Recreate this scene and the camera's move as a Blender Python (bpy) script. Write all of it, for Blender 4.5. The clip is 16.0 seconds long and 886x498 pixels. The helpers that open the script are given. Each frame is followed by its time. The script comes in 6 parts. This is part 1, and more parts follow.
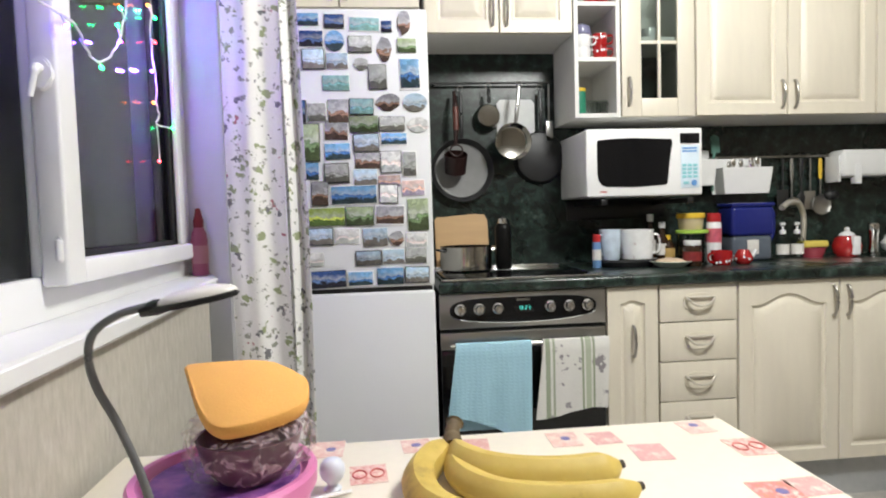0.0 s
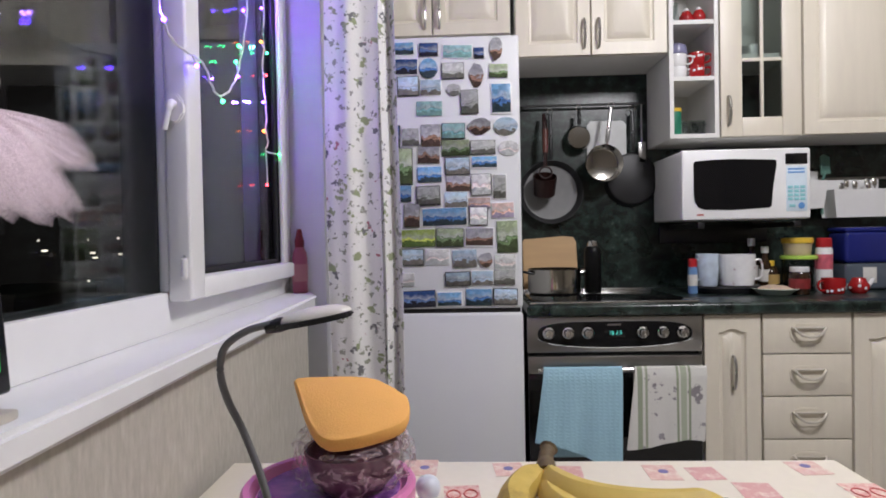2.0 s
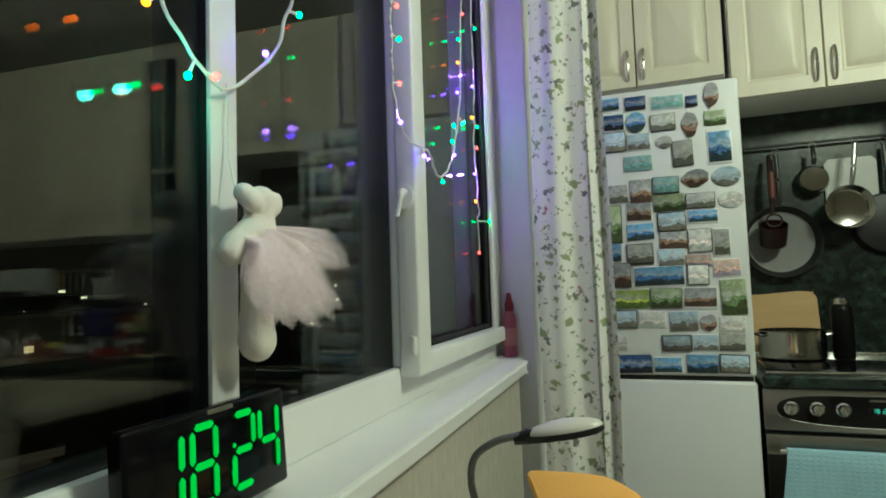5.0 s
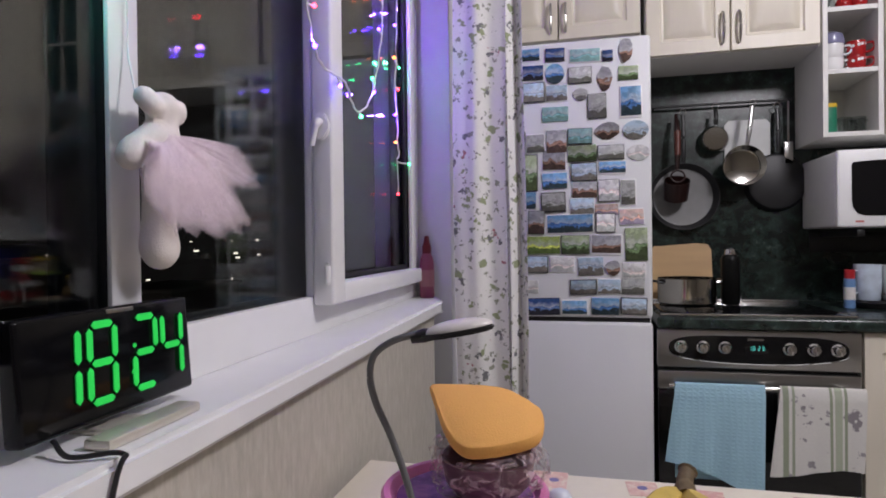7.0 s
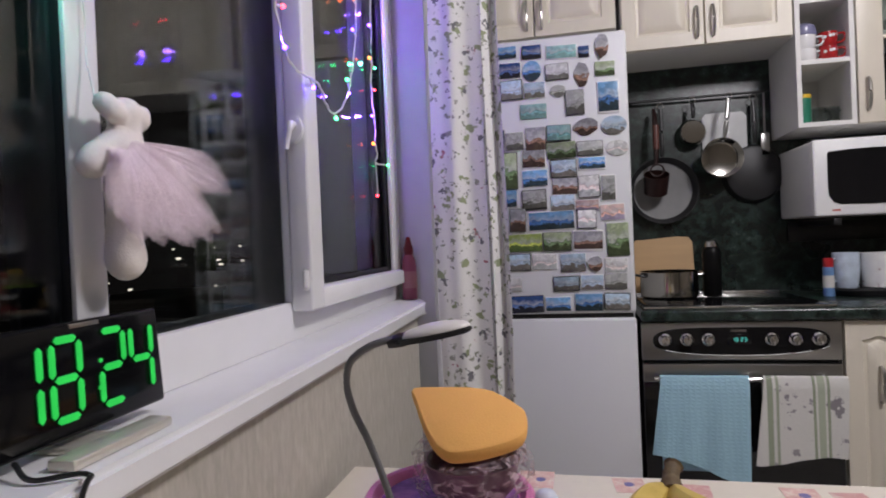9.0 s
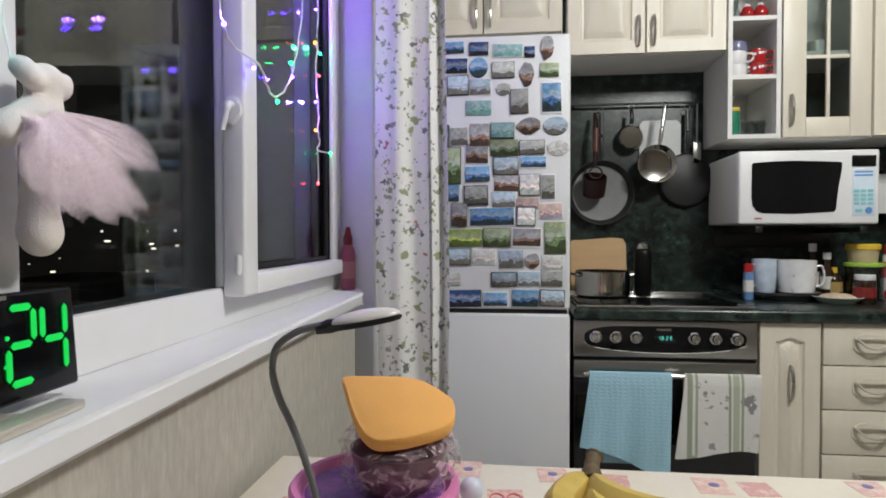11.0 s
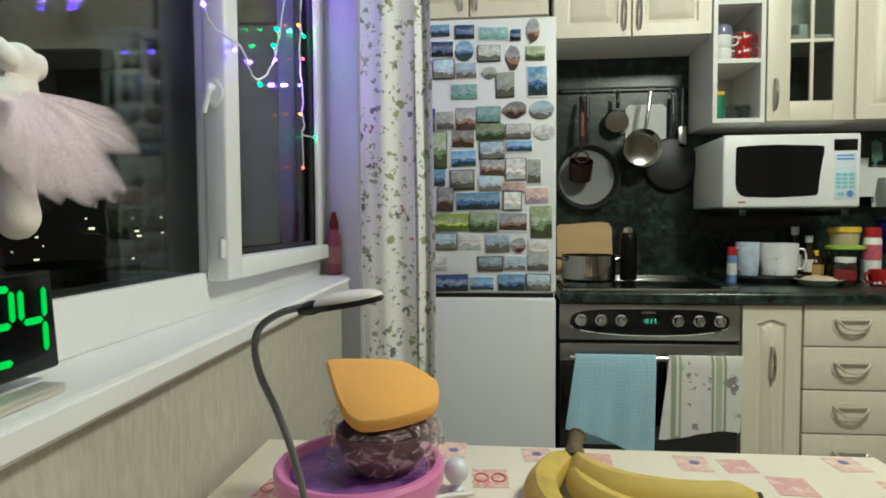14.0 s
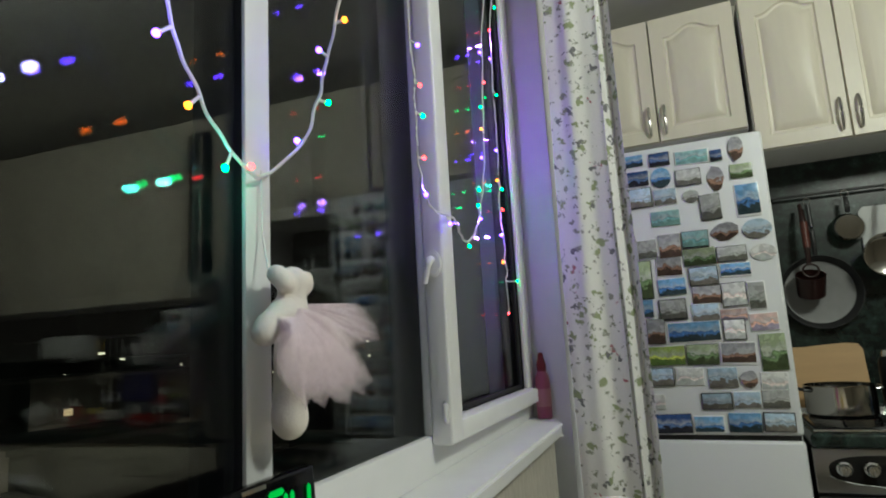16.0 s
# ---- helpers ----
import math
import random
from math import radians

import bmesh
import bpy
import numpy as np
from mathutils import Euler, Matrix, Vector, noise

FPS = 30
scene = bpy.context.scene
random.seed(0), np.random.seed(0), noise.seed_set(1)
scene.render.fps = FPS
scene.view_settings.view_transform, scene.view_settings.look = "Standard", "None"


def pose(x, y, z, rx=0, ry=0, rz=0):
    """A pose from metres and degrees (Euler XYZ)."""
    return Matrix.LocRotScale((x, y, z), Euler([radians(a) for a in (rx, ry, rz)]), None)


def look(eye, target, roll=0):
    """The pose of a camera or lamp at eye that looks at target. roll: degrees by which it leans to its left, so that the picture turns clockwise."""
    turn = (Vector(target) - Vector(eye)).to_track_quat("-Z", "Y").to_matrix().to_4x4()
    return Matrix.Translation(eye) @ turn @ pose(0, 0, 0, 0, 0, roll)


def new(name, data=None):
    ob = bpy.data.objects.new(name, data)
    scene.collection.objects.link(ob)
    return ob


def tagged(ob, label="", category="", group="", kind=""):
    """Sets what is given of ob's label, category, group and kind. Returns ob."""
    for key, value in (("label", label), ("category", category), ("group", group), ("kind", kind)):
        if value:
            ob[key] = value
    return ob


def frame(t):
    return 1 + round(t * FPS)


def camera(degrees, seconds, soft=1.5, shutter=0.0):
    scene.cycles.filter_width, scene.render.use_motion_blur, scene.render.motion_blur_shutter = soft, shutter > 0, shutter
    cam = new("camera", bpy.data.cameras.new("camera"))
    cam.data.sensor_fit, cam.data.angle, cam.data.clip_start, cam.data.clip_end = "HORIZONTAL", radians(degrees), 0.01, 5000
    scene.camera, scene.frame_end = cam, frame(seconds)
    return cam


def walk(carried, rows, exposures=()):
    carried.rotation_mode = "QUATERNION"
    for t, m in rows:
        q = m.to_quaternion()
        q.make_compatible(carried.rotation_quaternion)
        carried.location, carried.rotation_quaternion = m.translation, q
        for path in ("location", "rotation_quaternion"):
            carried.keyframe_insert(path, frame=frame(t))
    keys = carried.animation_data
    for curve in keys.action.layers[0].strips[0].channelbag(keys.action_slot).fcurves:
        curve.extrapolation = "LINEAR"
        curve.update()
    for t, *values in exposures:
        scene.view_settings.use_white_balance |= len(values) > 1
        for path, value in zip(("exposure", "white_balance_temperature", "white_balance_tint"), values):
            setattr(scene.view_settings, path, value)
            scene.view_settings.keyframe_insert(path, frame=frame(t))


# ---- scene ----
cam = camera(73.4, 16.0, soft=1.8, shutter=0.4)
PATH = [
    (0, (-0.182, 0.01, 1.119), (0.017, 1.998, 1.012), -1.7),
    (0.5, (-0.19, 0.011, 1.143), (-0.067, 2.007, 1.089), -1.0),
    (1, (-0.19, 0.002, 1.144), (-0.116, 2.0, 1.104), -1.2),
    (1.5, (-0.191, 0.007, 1.132), (-0.216, 2.006, 1.094), -0.9),
    (2, (-0.203, -0.007, 1.126), (-0.28, 1.991, 1.093), -1.1),
    (2.5, (-0.178, -0.009, 1.13), (-0.21, 1.991, 1.107), -1.9),
    (3, (-0.204, -0.009, 1.131), (-0.348, 1.986, 1.135), -3.0),
    (3.5, (-0.236, -0.003, 1.161), (-0.678, 1.944, 1.281), -3.7),
    (3.7, (-0.253, -0.005, 1.185), (-0.815, 1.903, 1.393), -3.4),
    (5.8, (-0.249, -0.003, 1.187), (-0.955, 1.867, 1.258), -2.1),
    (6, (-0.233, -0.011, 1.172), (-0.892, 1.877, 1.229), -1.8),
    (6.5, (-0.219, -0.019, 1.141), (-0.745, 1.91, 1.15), -0.6),
    (7, (-0.224, -0.02, 1.138), (-0.69, 1.925, 1.122), -0.7),
    (7.5, (-0.232, -0.012, 1.134), (-0.714, 1.929, 1.113), -1.1),
    (8, (-0.227, -0.005, 1.133), (-0.712, 1.935, 1.115), -1.3),
    (8.5, (-0.226, -0.01, 1.138), (-0.706, 1.932, 1.135), -2.1),
    (9, (-0.217, -0.006, 1.139), (-0.634, 1.95, 1.122), -2.4),
    (9.5, (-0.207, 0.005, 1.133), (-0.54, 1.976, 1.087), -2.3),
    (12, (-0.206, -0.014, 1.134), (-0.41, 1.975, 1.099), 0.6),
    (12.5, (-0.205, -0.014, 1.134), (-0.401, 1.976, 1.099), 0.6),
    (13, (-0.204, -0.014, 1.132), (-0.391, 1.976, 1.085), -0.1),
    (13.5, (-0.204, -0.01, 1.127), (-0.382, 1.98, 1.058), -0.5),
    (14, (-0.2, -0.008, 1.129), (-0.391, 1.981, 1.041), -0.3),
    (14.5, (-0.222, 0.011, 1.139), (-0.557, 1.982, 1.08), -0.4),
    (15, (-0.249, 0.001, 1.179), (-0.836, 1.913, 1.186), -2.3),
    (15.5, (-0.238, -0.014, 1.198), (-0.952, 1.844, 1.392), -3.0),
    (16, (-0.24, -0.018, 1.209), (-1.017, 1.798, 1.522), -3.2),
]
EXPOSURE = [(0.0, 0.65, 6550, 8), (0.5, 0.45, 6350, 13), (1.0, 0.56, 6800, -8), (1.5, 0.15, 6900, -7), (2.0, 0.07, 6300, 17),
            (2.5, 0.28, 6250, 18), (3.0, 0.40, 6400, 5), (3.5, -0.30, 7200, -20), (6.0, -0.25, 7250, -23), (6.5, -0.2, 6300, 16),
            (7.0, -0.22, 6300, 21), (7.5, -0.25, 6550, 5), (8.0, -0.2, 7150, -19), (8.5, -0.25, 6550, 3), (9.0, -0.25, 6350, 20),
            (9.5, -0.12, 6450, 16), (12.0, 0.05, 6400, 7), (12.5, 0.05, 6350, 3), (13.0, 0.05, 6700, -5), (13.5, 0.05, 6350, 13),
            (14.0, 0.0, 6900, -7), (14.5, -0.1, 6350, 20), (15.0, -0.3, 6900, -17), (15.5, -0.14, 6350, 16), (16.0, -0.50, 6700, -6)]
walk(cam, [(t, look(eye, target, roll)) for t, eye, target, roll in PATH], EXPOSURE)

# ---- light ----
world = bpy.data.worlds.new("night")
scene.world = world
world.use_nodes = True
world.node_tree.nodes["Background"].inputs[0].default_value = (0.0125, 0.0105, 0.0095, 1)
world.node_tree.nodes["Background"].inputs[1].default_value = 0.5


def lamp(name, kind, m, energy, colour, size=0.1):
    data = bpy.data.lights.new(name, kind)
    data.energy, data.color = energy, colour
    if kind == "AREA":
        data.shape, data.size = "DISK", size
    else:
        data.shadow_soft_size = size
    ob = new(name, data)
    ob.matrix_world = m
    return ob


# the kitchen's ceiling lamp, behind and beside the seat
lamp("ceiling_lamp_light", "POINT", pose(0.88, 0.72, 2.42), 104, (0.985, 0.985, 0.965), 0.17)

# the window wall stands a little off square: its own axes, x into the room, y along the wall
WALL = pose(-0.632, 1.66, 0, 0, 0, 2.3)


# ---- materials ----
def mat(name, colour, rough=0.5, metal=0.0, vary=0.12, scale=30.0, bump=0.05, stretch=(1, 1, 1), coarse=4.0, coat=0.0, spec=0.5):
    """A surface with variation at two scales and fine relief."""
    m = bpy.data.materials.new(name)
    m.use_nodes = True
    nt = m.node_tree
    b = nt.nodes["Principled BSDF"]
    b.inputs["Roughness"].default_value = rough
    b.inputs["Metallic"].default_value = metal
    b.inputs["Coat Weight"].default_value = coat
    b.inputs["Specular IOR Level"].default_value = spec
    tc = nt.nodes.new("ShaderNodeTexCoord")
    mp = nt.nodes.new("ShaderNodeMapping")
    mp.inputs["Scale"].default_value = stretch
    nt.links.new(tc.outputs["Object"], mp.inputs["Vector"])
    fine, big = nt.nodes.new("ShaderNodeTexNoise"), nt.nodes.new("ShaderNodeTexNoise")
    fine.inputs["Scale"].default_value, big.inputs["Scale"].default_value = scale, coarse
    fine.inputs["Detail"].default_value = 6
    for n in (fine, big):
        nt.links.new(mp.outputs[0], n.inputs["Vector"])
    add = nt.nodes.new("ShaderNodeMath")
    add.operation = "ADD"
    nt.links.new(fine.outputs[0], add.inputs[0])
    nt.links.new(big.outputs[0], add.inputs[1])
    ramp = nt.nodes.new("ShaderNodeMapRange")
    ramp.inputs[1].default_value, ramp.inputs[2].default_value = 0.6, 1.4
    ramp.inputs[3].default_value, ramp.inputs[4].default_value = 1 - vary, 1 + vary
    nt.links.new(add.outputs[0], ramp.inputs[0])
    mix = nt.nodes.new("ShaderNodeVectorMath")
    mix.operation = "SCALE"
    mix.inputs[0].default_value = colour
    nt.links.new(ramp.outputs[0], mix.inputs["Scale"])
    nt.links.new(mix.outputs[0], b.inputs["Base Color"])
    rr = nt.nodes.new("ShaderNodeMapRange")
    rr.inputs[3].default_value, rr.inputs[4].default_value = max(0.02, rough - 0.08), min(1, rough + 0.08)
    nt.links.new(big.outputs[0], rr.inputs[0])
    nt.links.new(rr.outputs[0], b.inputs["Roughness"])
    bp = nt.nodes.new("ShaderNodeBump")
    bp.inputs["Strength"].default_value, bp.inputs["Distance"].default_value = bump, 0.004
    nt.links.new(fine.outputs[0], bp.inputs["Height"])
    nt.links.new(bp.outputs[0], b.inputs["Normal"])
    m["mix"] = mix.name
    return m


def glow(name, colour, strength):
    m = bpy.data.materials.new(name)
    m.use_nodes = True
    b = m.node_tree.nodes["Principled BSDF"]
    b.inputs["Base Color"].default_value = (*colour, 1)
    b.inputs["Emission Color"].default_value = (*colour, 1)
    b.inputs["Emission Strength"].default_value = strength
    return m


def pane_glass(name, tint=(0.93, 0.95, 0.95), gloss=1.0, flat=0.045):
    m = bpy.data.materials.new(name)
    m.use_nodes = True
    nt = m.node_tree
    nt.nodes.remove(nt.nodes["Principled BSDF"])
    t, g, lw, x = (nt.nodes.new("ShaderNode" + k) for k in ("BsdfTransparent", "BsdfGlossy", "LayerWeight", "MixShader"))
    pw, f = nt.nodes.new("ShaderNodeMath"), nt.nodes.new("ShaderNodeMath")
    lw.inputs[0].default_value = 0.5
    pw.operation, f.operation = "POWER", "MULTIPLY_ADD"
    pw.inputs[1].default_value, f.inputs[1].default_value, f.inputs[2].default_value = 5.0, 0.95 * gloss, flat
    nt.links.new(lw.outputs["Facing"], pw.inputs[0])
    nt.links.new(pw.outputs[0], f.inputs[0])
    t.inputs[0].default_value = (*tint, 1)
    g.inputs["Roughness"].default_value = 0.0
    nt.links.new(f.outputs[0], x.inputs[0])
    nt.links.new(t.outputs[0], x.inputs[1])
    nt.links.new(g.outputs[0], x.inputs[2])
    nt.links.new(x.outputs[0], nt.nodes["Material Output"].inputs[0])
    return m


def blotched(m, colours, scale, detail=8.0, width=0.12, centre=0.5, stretch=None):
    """Lets a second noise choose between colours in m's base colour: marble, prints, stains."""
    nt = m.node_tree
    n, r = nt.nodes.new("ShaderNodeTexNoise"), nt.nodes.new("ShaderNodeValToRGB")
    n.inputs["Scale"].default_value, n.inputs["Detail"].default_value, n.inputs["Roughness"].default_value = scale, detail, 0.68
    tc = [k for k in nt.nodes if k.type == "MAPPING"][0]
    nt.links.new(tc.outputs[0], n.inputs["Vector"])
    els = r.color_ramp.elements
    while len(els) < len(colours):
        els.new(0.5)
    for i, c in enumerate(colours):
        els[i].position = centre + width * (i / (len(colours) - 1) - 0.5) * 2
        els[i].color = (*c, 1)
    nt.links.new(n.outputs[0], r.inputs[0])
    nt.links.new(r.outputs[0], nt.nodes[m["mix"]].inputs[0])
    return m


M_white = mat("white_plastic", (0.80, 0.80, 0.79), 0.35, vary=0.03, bump=0.01)
M_pvc = mat("white_pvc", (0.78, 0.78, 0.78), 0.42, vary=0.04, bump=0.01, scale=12)
M_fridge = mat("fridge_enamel", (0.74, 0.75, 0.76), 0.42, vary=0.03, bump=0.05, scale=220)
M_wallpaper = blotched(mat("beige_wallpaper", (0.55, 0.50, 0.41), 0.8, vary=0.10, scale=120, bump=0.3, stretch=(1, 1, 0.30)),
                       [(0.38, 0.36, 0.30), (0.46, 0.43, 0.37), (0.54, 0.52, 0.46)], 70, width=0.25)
# darkened copy of the wallpaper: dims the unseen walls' reflections in the panes
M_dimpaper = blotched(mat("darkened_wallpaper", (0.30, 0.26, 0.20), 0.8, vary=0.10, scale=120, bump=0.3, stretch=(1, 1, 0.30)), [(0.20, 0.175, 0.14), (0.26, 0.23, 0.19), (0.31, 0.28, 0.23)], 50, width=0.25)
M_ceiling = mat("ceiling_paint", (0.62, 0.61, 0.58), 0.9, vary=0.04)
M_plaster = mat("reveal_paint", (0.72, 0.72, 0.73), 0.75, vary=0.05, scale=18, bump=0.1)
M_floor = blotched(mat("linoleum", (0.45, 0.42, 0.36), 0.45, vary=0.1), [(0.36, 0.345, 0.32), (0.44, 0.42, 0.385), (0.50, 0.48, 0.44)], 9, width=0.2)
M_cream = mat("cream_door_film", (0.72, 0.665, 0.55), 0.42, vary=0.05, scale=40, bump=0.06, stretch=(1, 1, 0.12), coarse=3)
M_carcass = mat("white_board", (0.72, 0.71, 0.68), 0.5, vary=0.04)
M_marble = blotched(mat("green_marble_laminate", (0.05, 0.09, 0.07), 0.28, vary=0.2, scale=60, bump=0.02),
                    [(0.004, 0.006, 0.006), (0.010, 0.017, 0.014), (0.026, 0.046, 0.038), (0.12, 0.155, 0.14)], 24, width=0.2, centre=0.54)
M_steel = mat("brushed_steel", (0.46, 0.455, 0.44), 0.30, 1.0, vary=0.06, scale=140, bump=0.05, stretch=(0.05, 1, 1))
M_chrome = mat("polished_steel", (0.76, 0.75, 0.73), 0.17, 1.0, vary=0.05, bump=0.01)
M_mirror = mat("mirror_steel", (0.50, 0.485, 0.45), 0.08, 1.0, vary=0.05, scale=9, bump=0.03)
M_pull = mat("pale_nickel", (0.68, 0.64, 0.56), 0.42, 0.6, vary=0.06)
M_nickel = mat("satin_nickel", (0.45, 0.43, 0.40), 0.3, 1.0, vary=0.06)
M_black = mat("black_plastic", (0.012, 0.012, 0.013), 0.35, vary=0.15, bump=0.02)
M_blackglass = mat("black_glass", (0.006, 0.006, 0.007), 0.06, vary=0.05, bump=0.0)
M_dark = mat("dark_coating", (0.014, 0.014, 0.015), 0.45, vary=0.2, bump=0.06)
M_glass = pane_glass("window_glass", gloss=0.36, flat=0.042)
M_cabglass = pane_glass("cabinet_glass", (0.80, 0.84, 0.82))


# ---- building ----
def box(bm, x0, x1, y0, y1, z0, z1, bev=0.0, seg=2):
    g = bmesh.ops.create_cube(bm, size=1.0, matrix=Matrix.Translation(((x0 + x1) / 2, (y0 + y1) / 2, (z0 + z1) / 2)) @ Matrix.Diagonal((x1 - x0, y1 - y0, z1 - z0, 1)))
    if bev:
        es = list({e for v in g["verts"] for e in v.link_edges})
        bmesh.ops.bevel(bm, geom=es, offset=bev, segments=seg, affect="EDGES", profile=0.5)
    return bm


def lathe(bm, prof, seg=28, at=(0, 0, 0), m=None):
    """Turns (radius, height) pairs round z; ends with radius 0 close it."""
    m = (m or Matrix()) @ Matrix.Identity(4)
    rings = []
    for r, z in prof:
        if r < 1e-6:
            rings.append([bm.verts.new(m @ Vector((at[0], at[1], at[2] + z)))])
        else:
            rings.append([bm.verts.new(m @ Vector((at[0] + r * math.cos(2 * math.pi * i / seg), at[1] + r * math.sin(2 * math.pi * i / seg), at[2] + z))) for i in range(seg)])
    for a, b in zip(rings, rings[1:]):
        for i in range(seg):
            j = (i + 1) % seg
            if len(a) == 1 and len(b) == 1:
                continue
            if len(a) == 1:
                bm.faces.new((a[0], b[i], b[j]))
            elif len(b) == 1:
                bm.faces.new((a[i], b[0], a[j]))
            else:
                bm.faces.new((a[i], b[i], b[j], a[j]))
    return bm


def spline(pts, n):
    """Points on a smooth line through pts."""
    pts = [Vector(p) for p in pts]
    ext = [pts[0] * 2 - pts[1]] + pts + [pts[-1] * 2 - pts[-2]]
    out = []
    for k in range(1, len(ext) - 2):
        a, b, c, d = ext[k - 1:k + 3]
        for i in range(n):
            t = i / n
            out.append(0.5 * (2 * b + (c - a) * t + (2 * a - 5 * b + 4 * c - d) * t * t + (3 * b - a - 3 * c + d) * t ** 3))
    return out + [pts[-1]]


def tube(bm, pts, r, seg=10, flat=1.0, cap=True):
    """A round bar along pts; r is one radius or one for each point."""
    pts = [Vector(p) for p in pts]
    rs = r if isinstance(r, (list, tuple)) else [r] * len(pts)
    up = Vector((0, 0, 1))
    rings = []
    for k, p in enumerate(pts):
        d = (pts[min(k + 1, len(pts) - 1)] - pts[max(k - 1, 0)]).normalized()
        s = d.cross(up)
        s = s.normalized() if s.length > 0.05 else d.cross(Vector((0, 1, 0))).normalized()
        u = s.cross(d).normalized()
        rings.append([bm.verts.new(p + rs[k] * (math.cos(2 * math.pi * i / seg) * s + flat * math.sin(2 * math.pi * i / seg) * u)) for i in range(seg)])
    for a, b in zip(rings, rings[1:]):
        for i in range(seg):
            bm.faces.new((a[i], a[(i + 1) % seg], b[(i + 1) % seg], b[i]))
    if cap:
        bm.faces.new(rings[0][::-1])
        bm.faces.new(rings[-1])
    return bm


def slab(bm, outline, t, axis="y", bev=0.0):
    """A plate: outline of (u, v) pairs, thickness t along axis, from 0 towards minus."""
    def put(u, v, w):
        return (u, w, v) if axis == "y" else (u, v, w) if axis == "z" else (w, u, v)
    a = [bm.verts.new(put(u, v, 0)) for u, v in outline]
    b = [bm.verts.new(put(u, v, -t)) for u, v in outline]
    n = len(a)
    fs = [bm.faces.new(a), bm.faces.new(b[::-1])]
    for i in range(n):
        bm.faces.new((a[i], b[i], b[(i + 1) % n], a[(i + 1) % n]))
    if bev:
        bmesh.ops.bevel(bm, geom=[e for f in fs for e in f.edges], offset=bev, segments=2, affect="EDGES")
    return bm


def part(name, bm, material, parent=None, label="", m=None, smooth=True):
    """Links a bmesh as one mesh object under a thing or a part."""
    bmesh.ops.recalc_face_normals(bm, faces=bm.faces)
    me = bpy.data.meshes.new(name)
    bm.to_mesh(me)
    bm.free()
    me.materials.append(material)
    if smooth:
        me.polygons.foreach_set("use_smooth", [True] * len(me.polygons))
        me.set_sharp_from_angle(angle=radians(38))
    ob = new(name, me)
    ob.parent = parent
    if m is not None:
        ob.matrix_basis = m
    if label:
        ob["label"] = label
    return ob


def thing(name, label, category, m, group="", kind=""):
    ob = new(name)
    ob.empty_display_size = 0.05
    ob.matrix_basis = m
    return tagged(ob, label, category, group, kind)


def bx(*a, **k):
    return box(bmesh.new(), *a, **k)


def solid(name, bm, material, label, category, m=None, kind="structure", group="", smooth=True):
    ob = part(name, bm, material, None, "", m, smooth)
    return tagged(ob, label, category, group, kind)
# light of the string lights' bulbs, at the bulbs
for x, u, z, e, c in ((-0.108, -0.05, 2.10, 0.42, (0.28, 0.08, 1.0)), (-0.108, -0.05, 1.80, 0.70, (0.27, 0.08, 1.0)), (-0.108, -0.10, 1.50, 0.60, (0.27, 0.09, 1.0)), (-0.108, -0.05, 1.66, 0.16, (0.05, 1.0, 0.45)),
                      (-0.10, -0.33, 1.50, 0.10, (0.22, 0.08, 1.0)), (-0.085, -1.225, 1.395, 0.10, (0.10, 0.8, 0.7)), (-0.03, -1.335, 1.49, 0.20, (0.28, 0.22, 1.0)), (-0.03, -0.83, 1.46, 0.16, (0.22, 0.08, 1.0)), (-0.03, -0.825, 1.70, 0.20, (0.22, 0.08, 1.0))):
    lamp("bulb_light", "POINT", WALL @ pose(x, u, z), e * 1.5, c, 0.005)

# ---- the room ----
XR, YB, YN, ZC = 2.75, 2.65, -2.3, 2.56
M_dark_metal = mat("dark_metal", (0.05, 0.05, 0.05), 0.5, 0.6)
# unseen disc and stem, added to keep the lamp's light off the ceiling
cl = thing("lamp_top_blocker", "unseen dark disc over the ceiling light, added to shade the ceiling", "ceiling lamp", pose(0.88, 0.74, 2.50))
part("back_plate", lathe(bmesh.new(), [(0, 0.012), (0.22, 0.0), (0.225, 0.004), (0.20, 0.022), (0, 0.034)], 40), M_dark_metal, cl)
part("stem", tube(bmesh.new(), [(0, 0, 0.030), (0, 0, 0.060)], 0.012, 12), M_dark_metal, cl)
solid("floor", bx(-0.82, XR + 0.1, YN - 0.1, YB + 0.1, -0.06, 0), M_floor, "pale beige linoleum kitchen floor", "floor")
solid("ceiling", bx(-0.82, XR + 0.1, YN - 0.1, YB + 0.1, ZC, ZC + 0.08), M_ceiling, "plain white painted ceiling", "ceiling")
solid("wall_back", bx(-0.82, XR + 0.1, YB, YB + 0.1, 0, ZC), M_wallpaper, "beige papered wall behind the kitchen units", "wall")
solid("wall_right", bx(XR, XR + 0.1, YN, YB, 0, ZC), M_dimpaper, "papered wall opposite the window, coloured dark to dim its reflection", "wall")
solid("wall_near", bx(-0.70, XR, YN - 0.1, YN, 0, ZC), M_dimpaper, "papered wall behind the table, coloured dark to dim its reflection", "wall")
# window wall: parapet under the sill, lintel over the window, jambs at both ends
LEFT = -2.75
solid("wall_window_parapet", bx(-0.25, -0.028, LEFT, 0.02, 0, 0.938), M_wallpaper, "beige embossed wallpaper on the wall under the window sill", "wall", WALL)
solid("wall_window_lintel", bx(-0.25, 0.0, LEFT, 0.16, 2.42, ZC), M_plaster, "painted wall over the window", "wall", WALL)
solid("wall_window_jamb", bx(-0.25, 0.0, 0.16, 1.06, 0, ZC), M_plaster, "painted window reveal and jamb beside the curtain", "wall", WALL)
solid("wall_window_recess", bx(-0.25, -0.13, 0.02, 0.16, 0, 0.938), M_plaster, "shaded narrow recess in the wall beside the parapet", "wall", WALL)
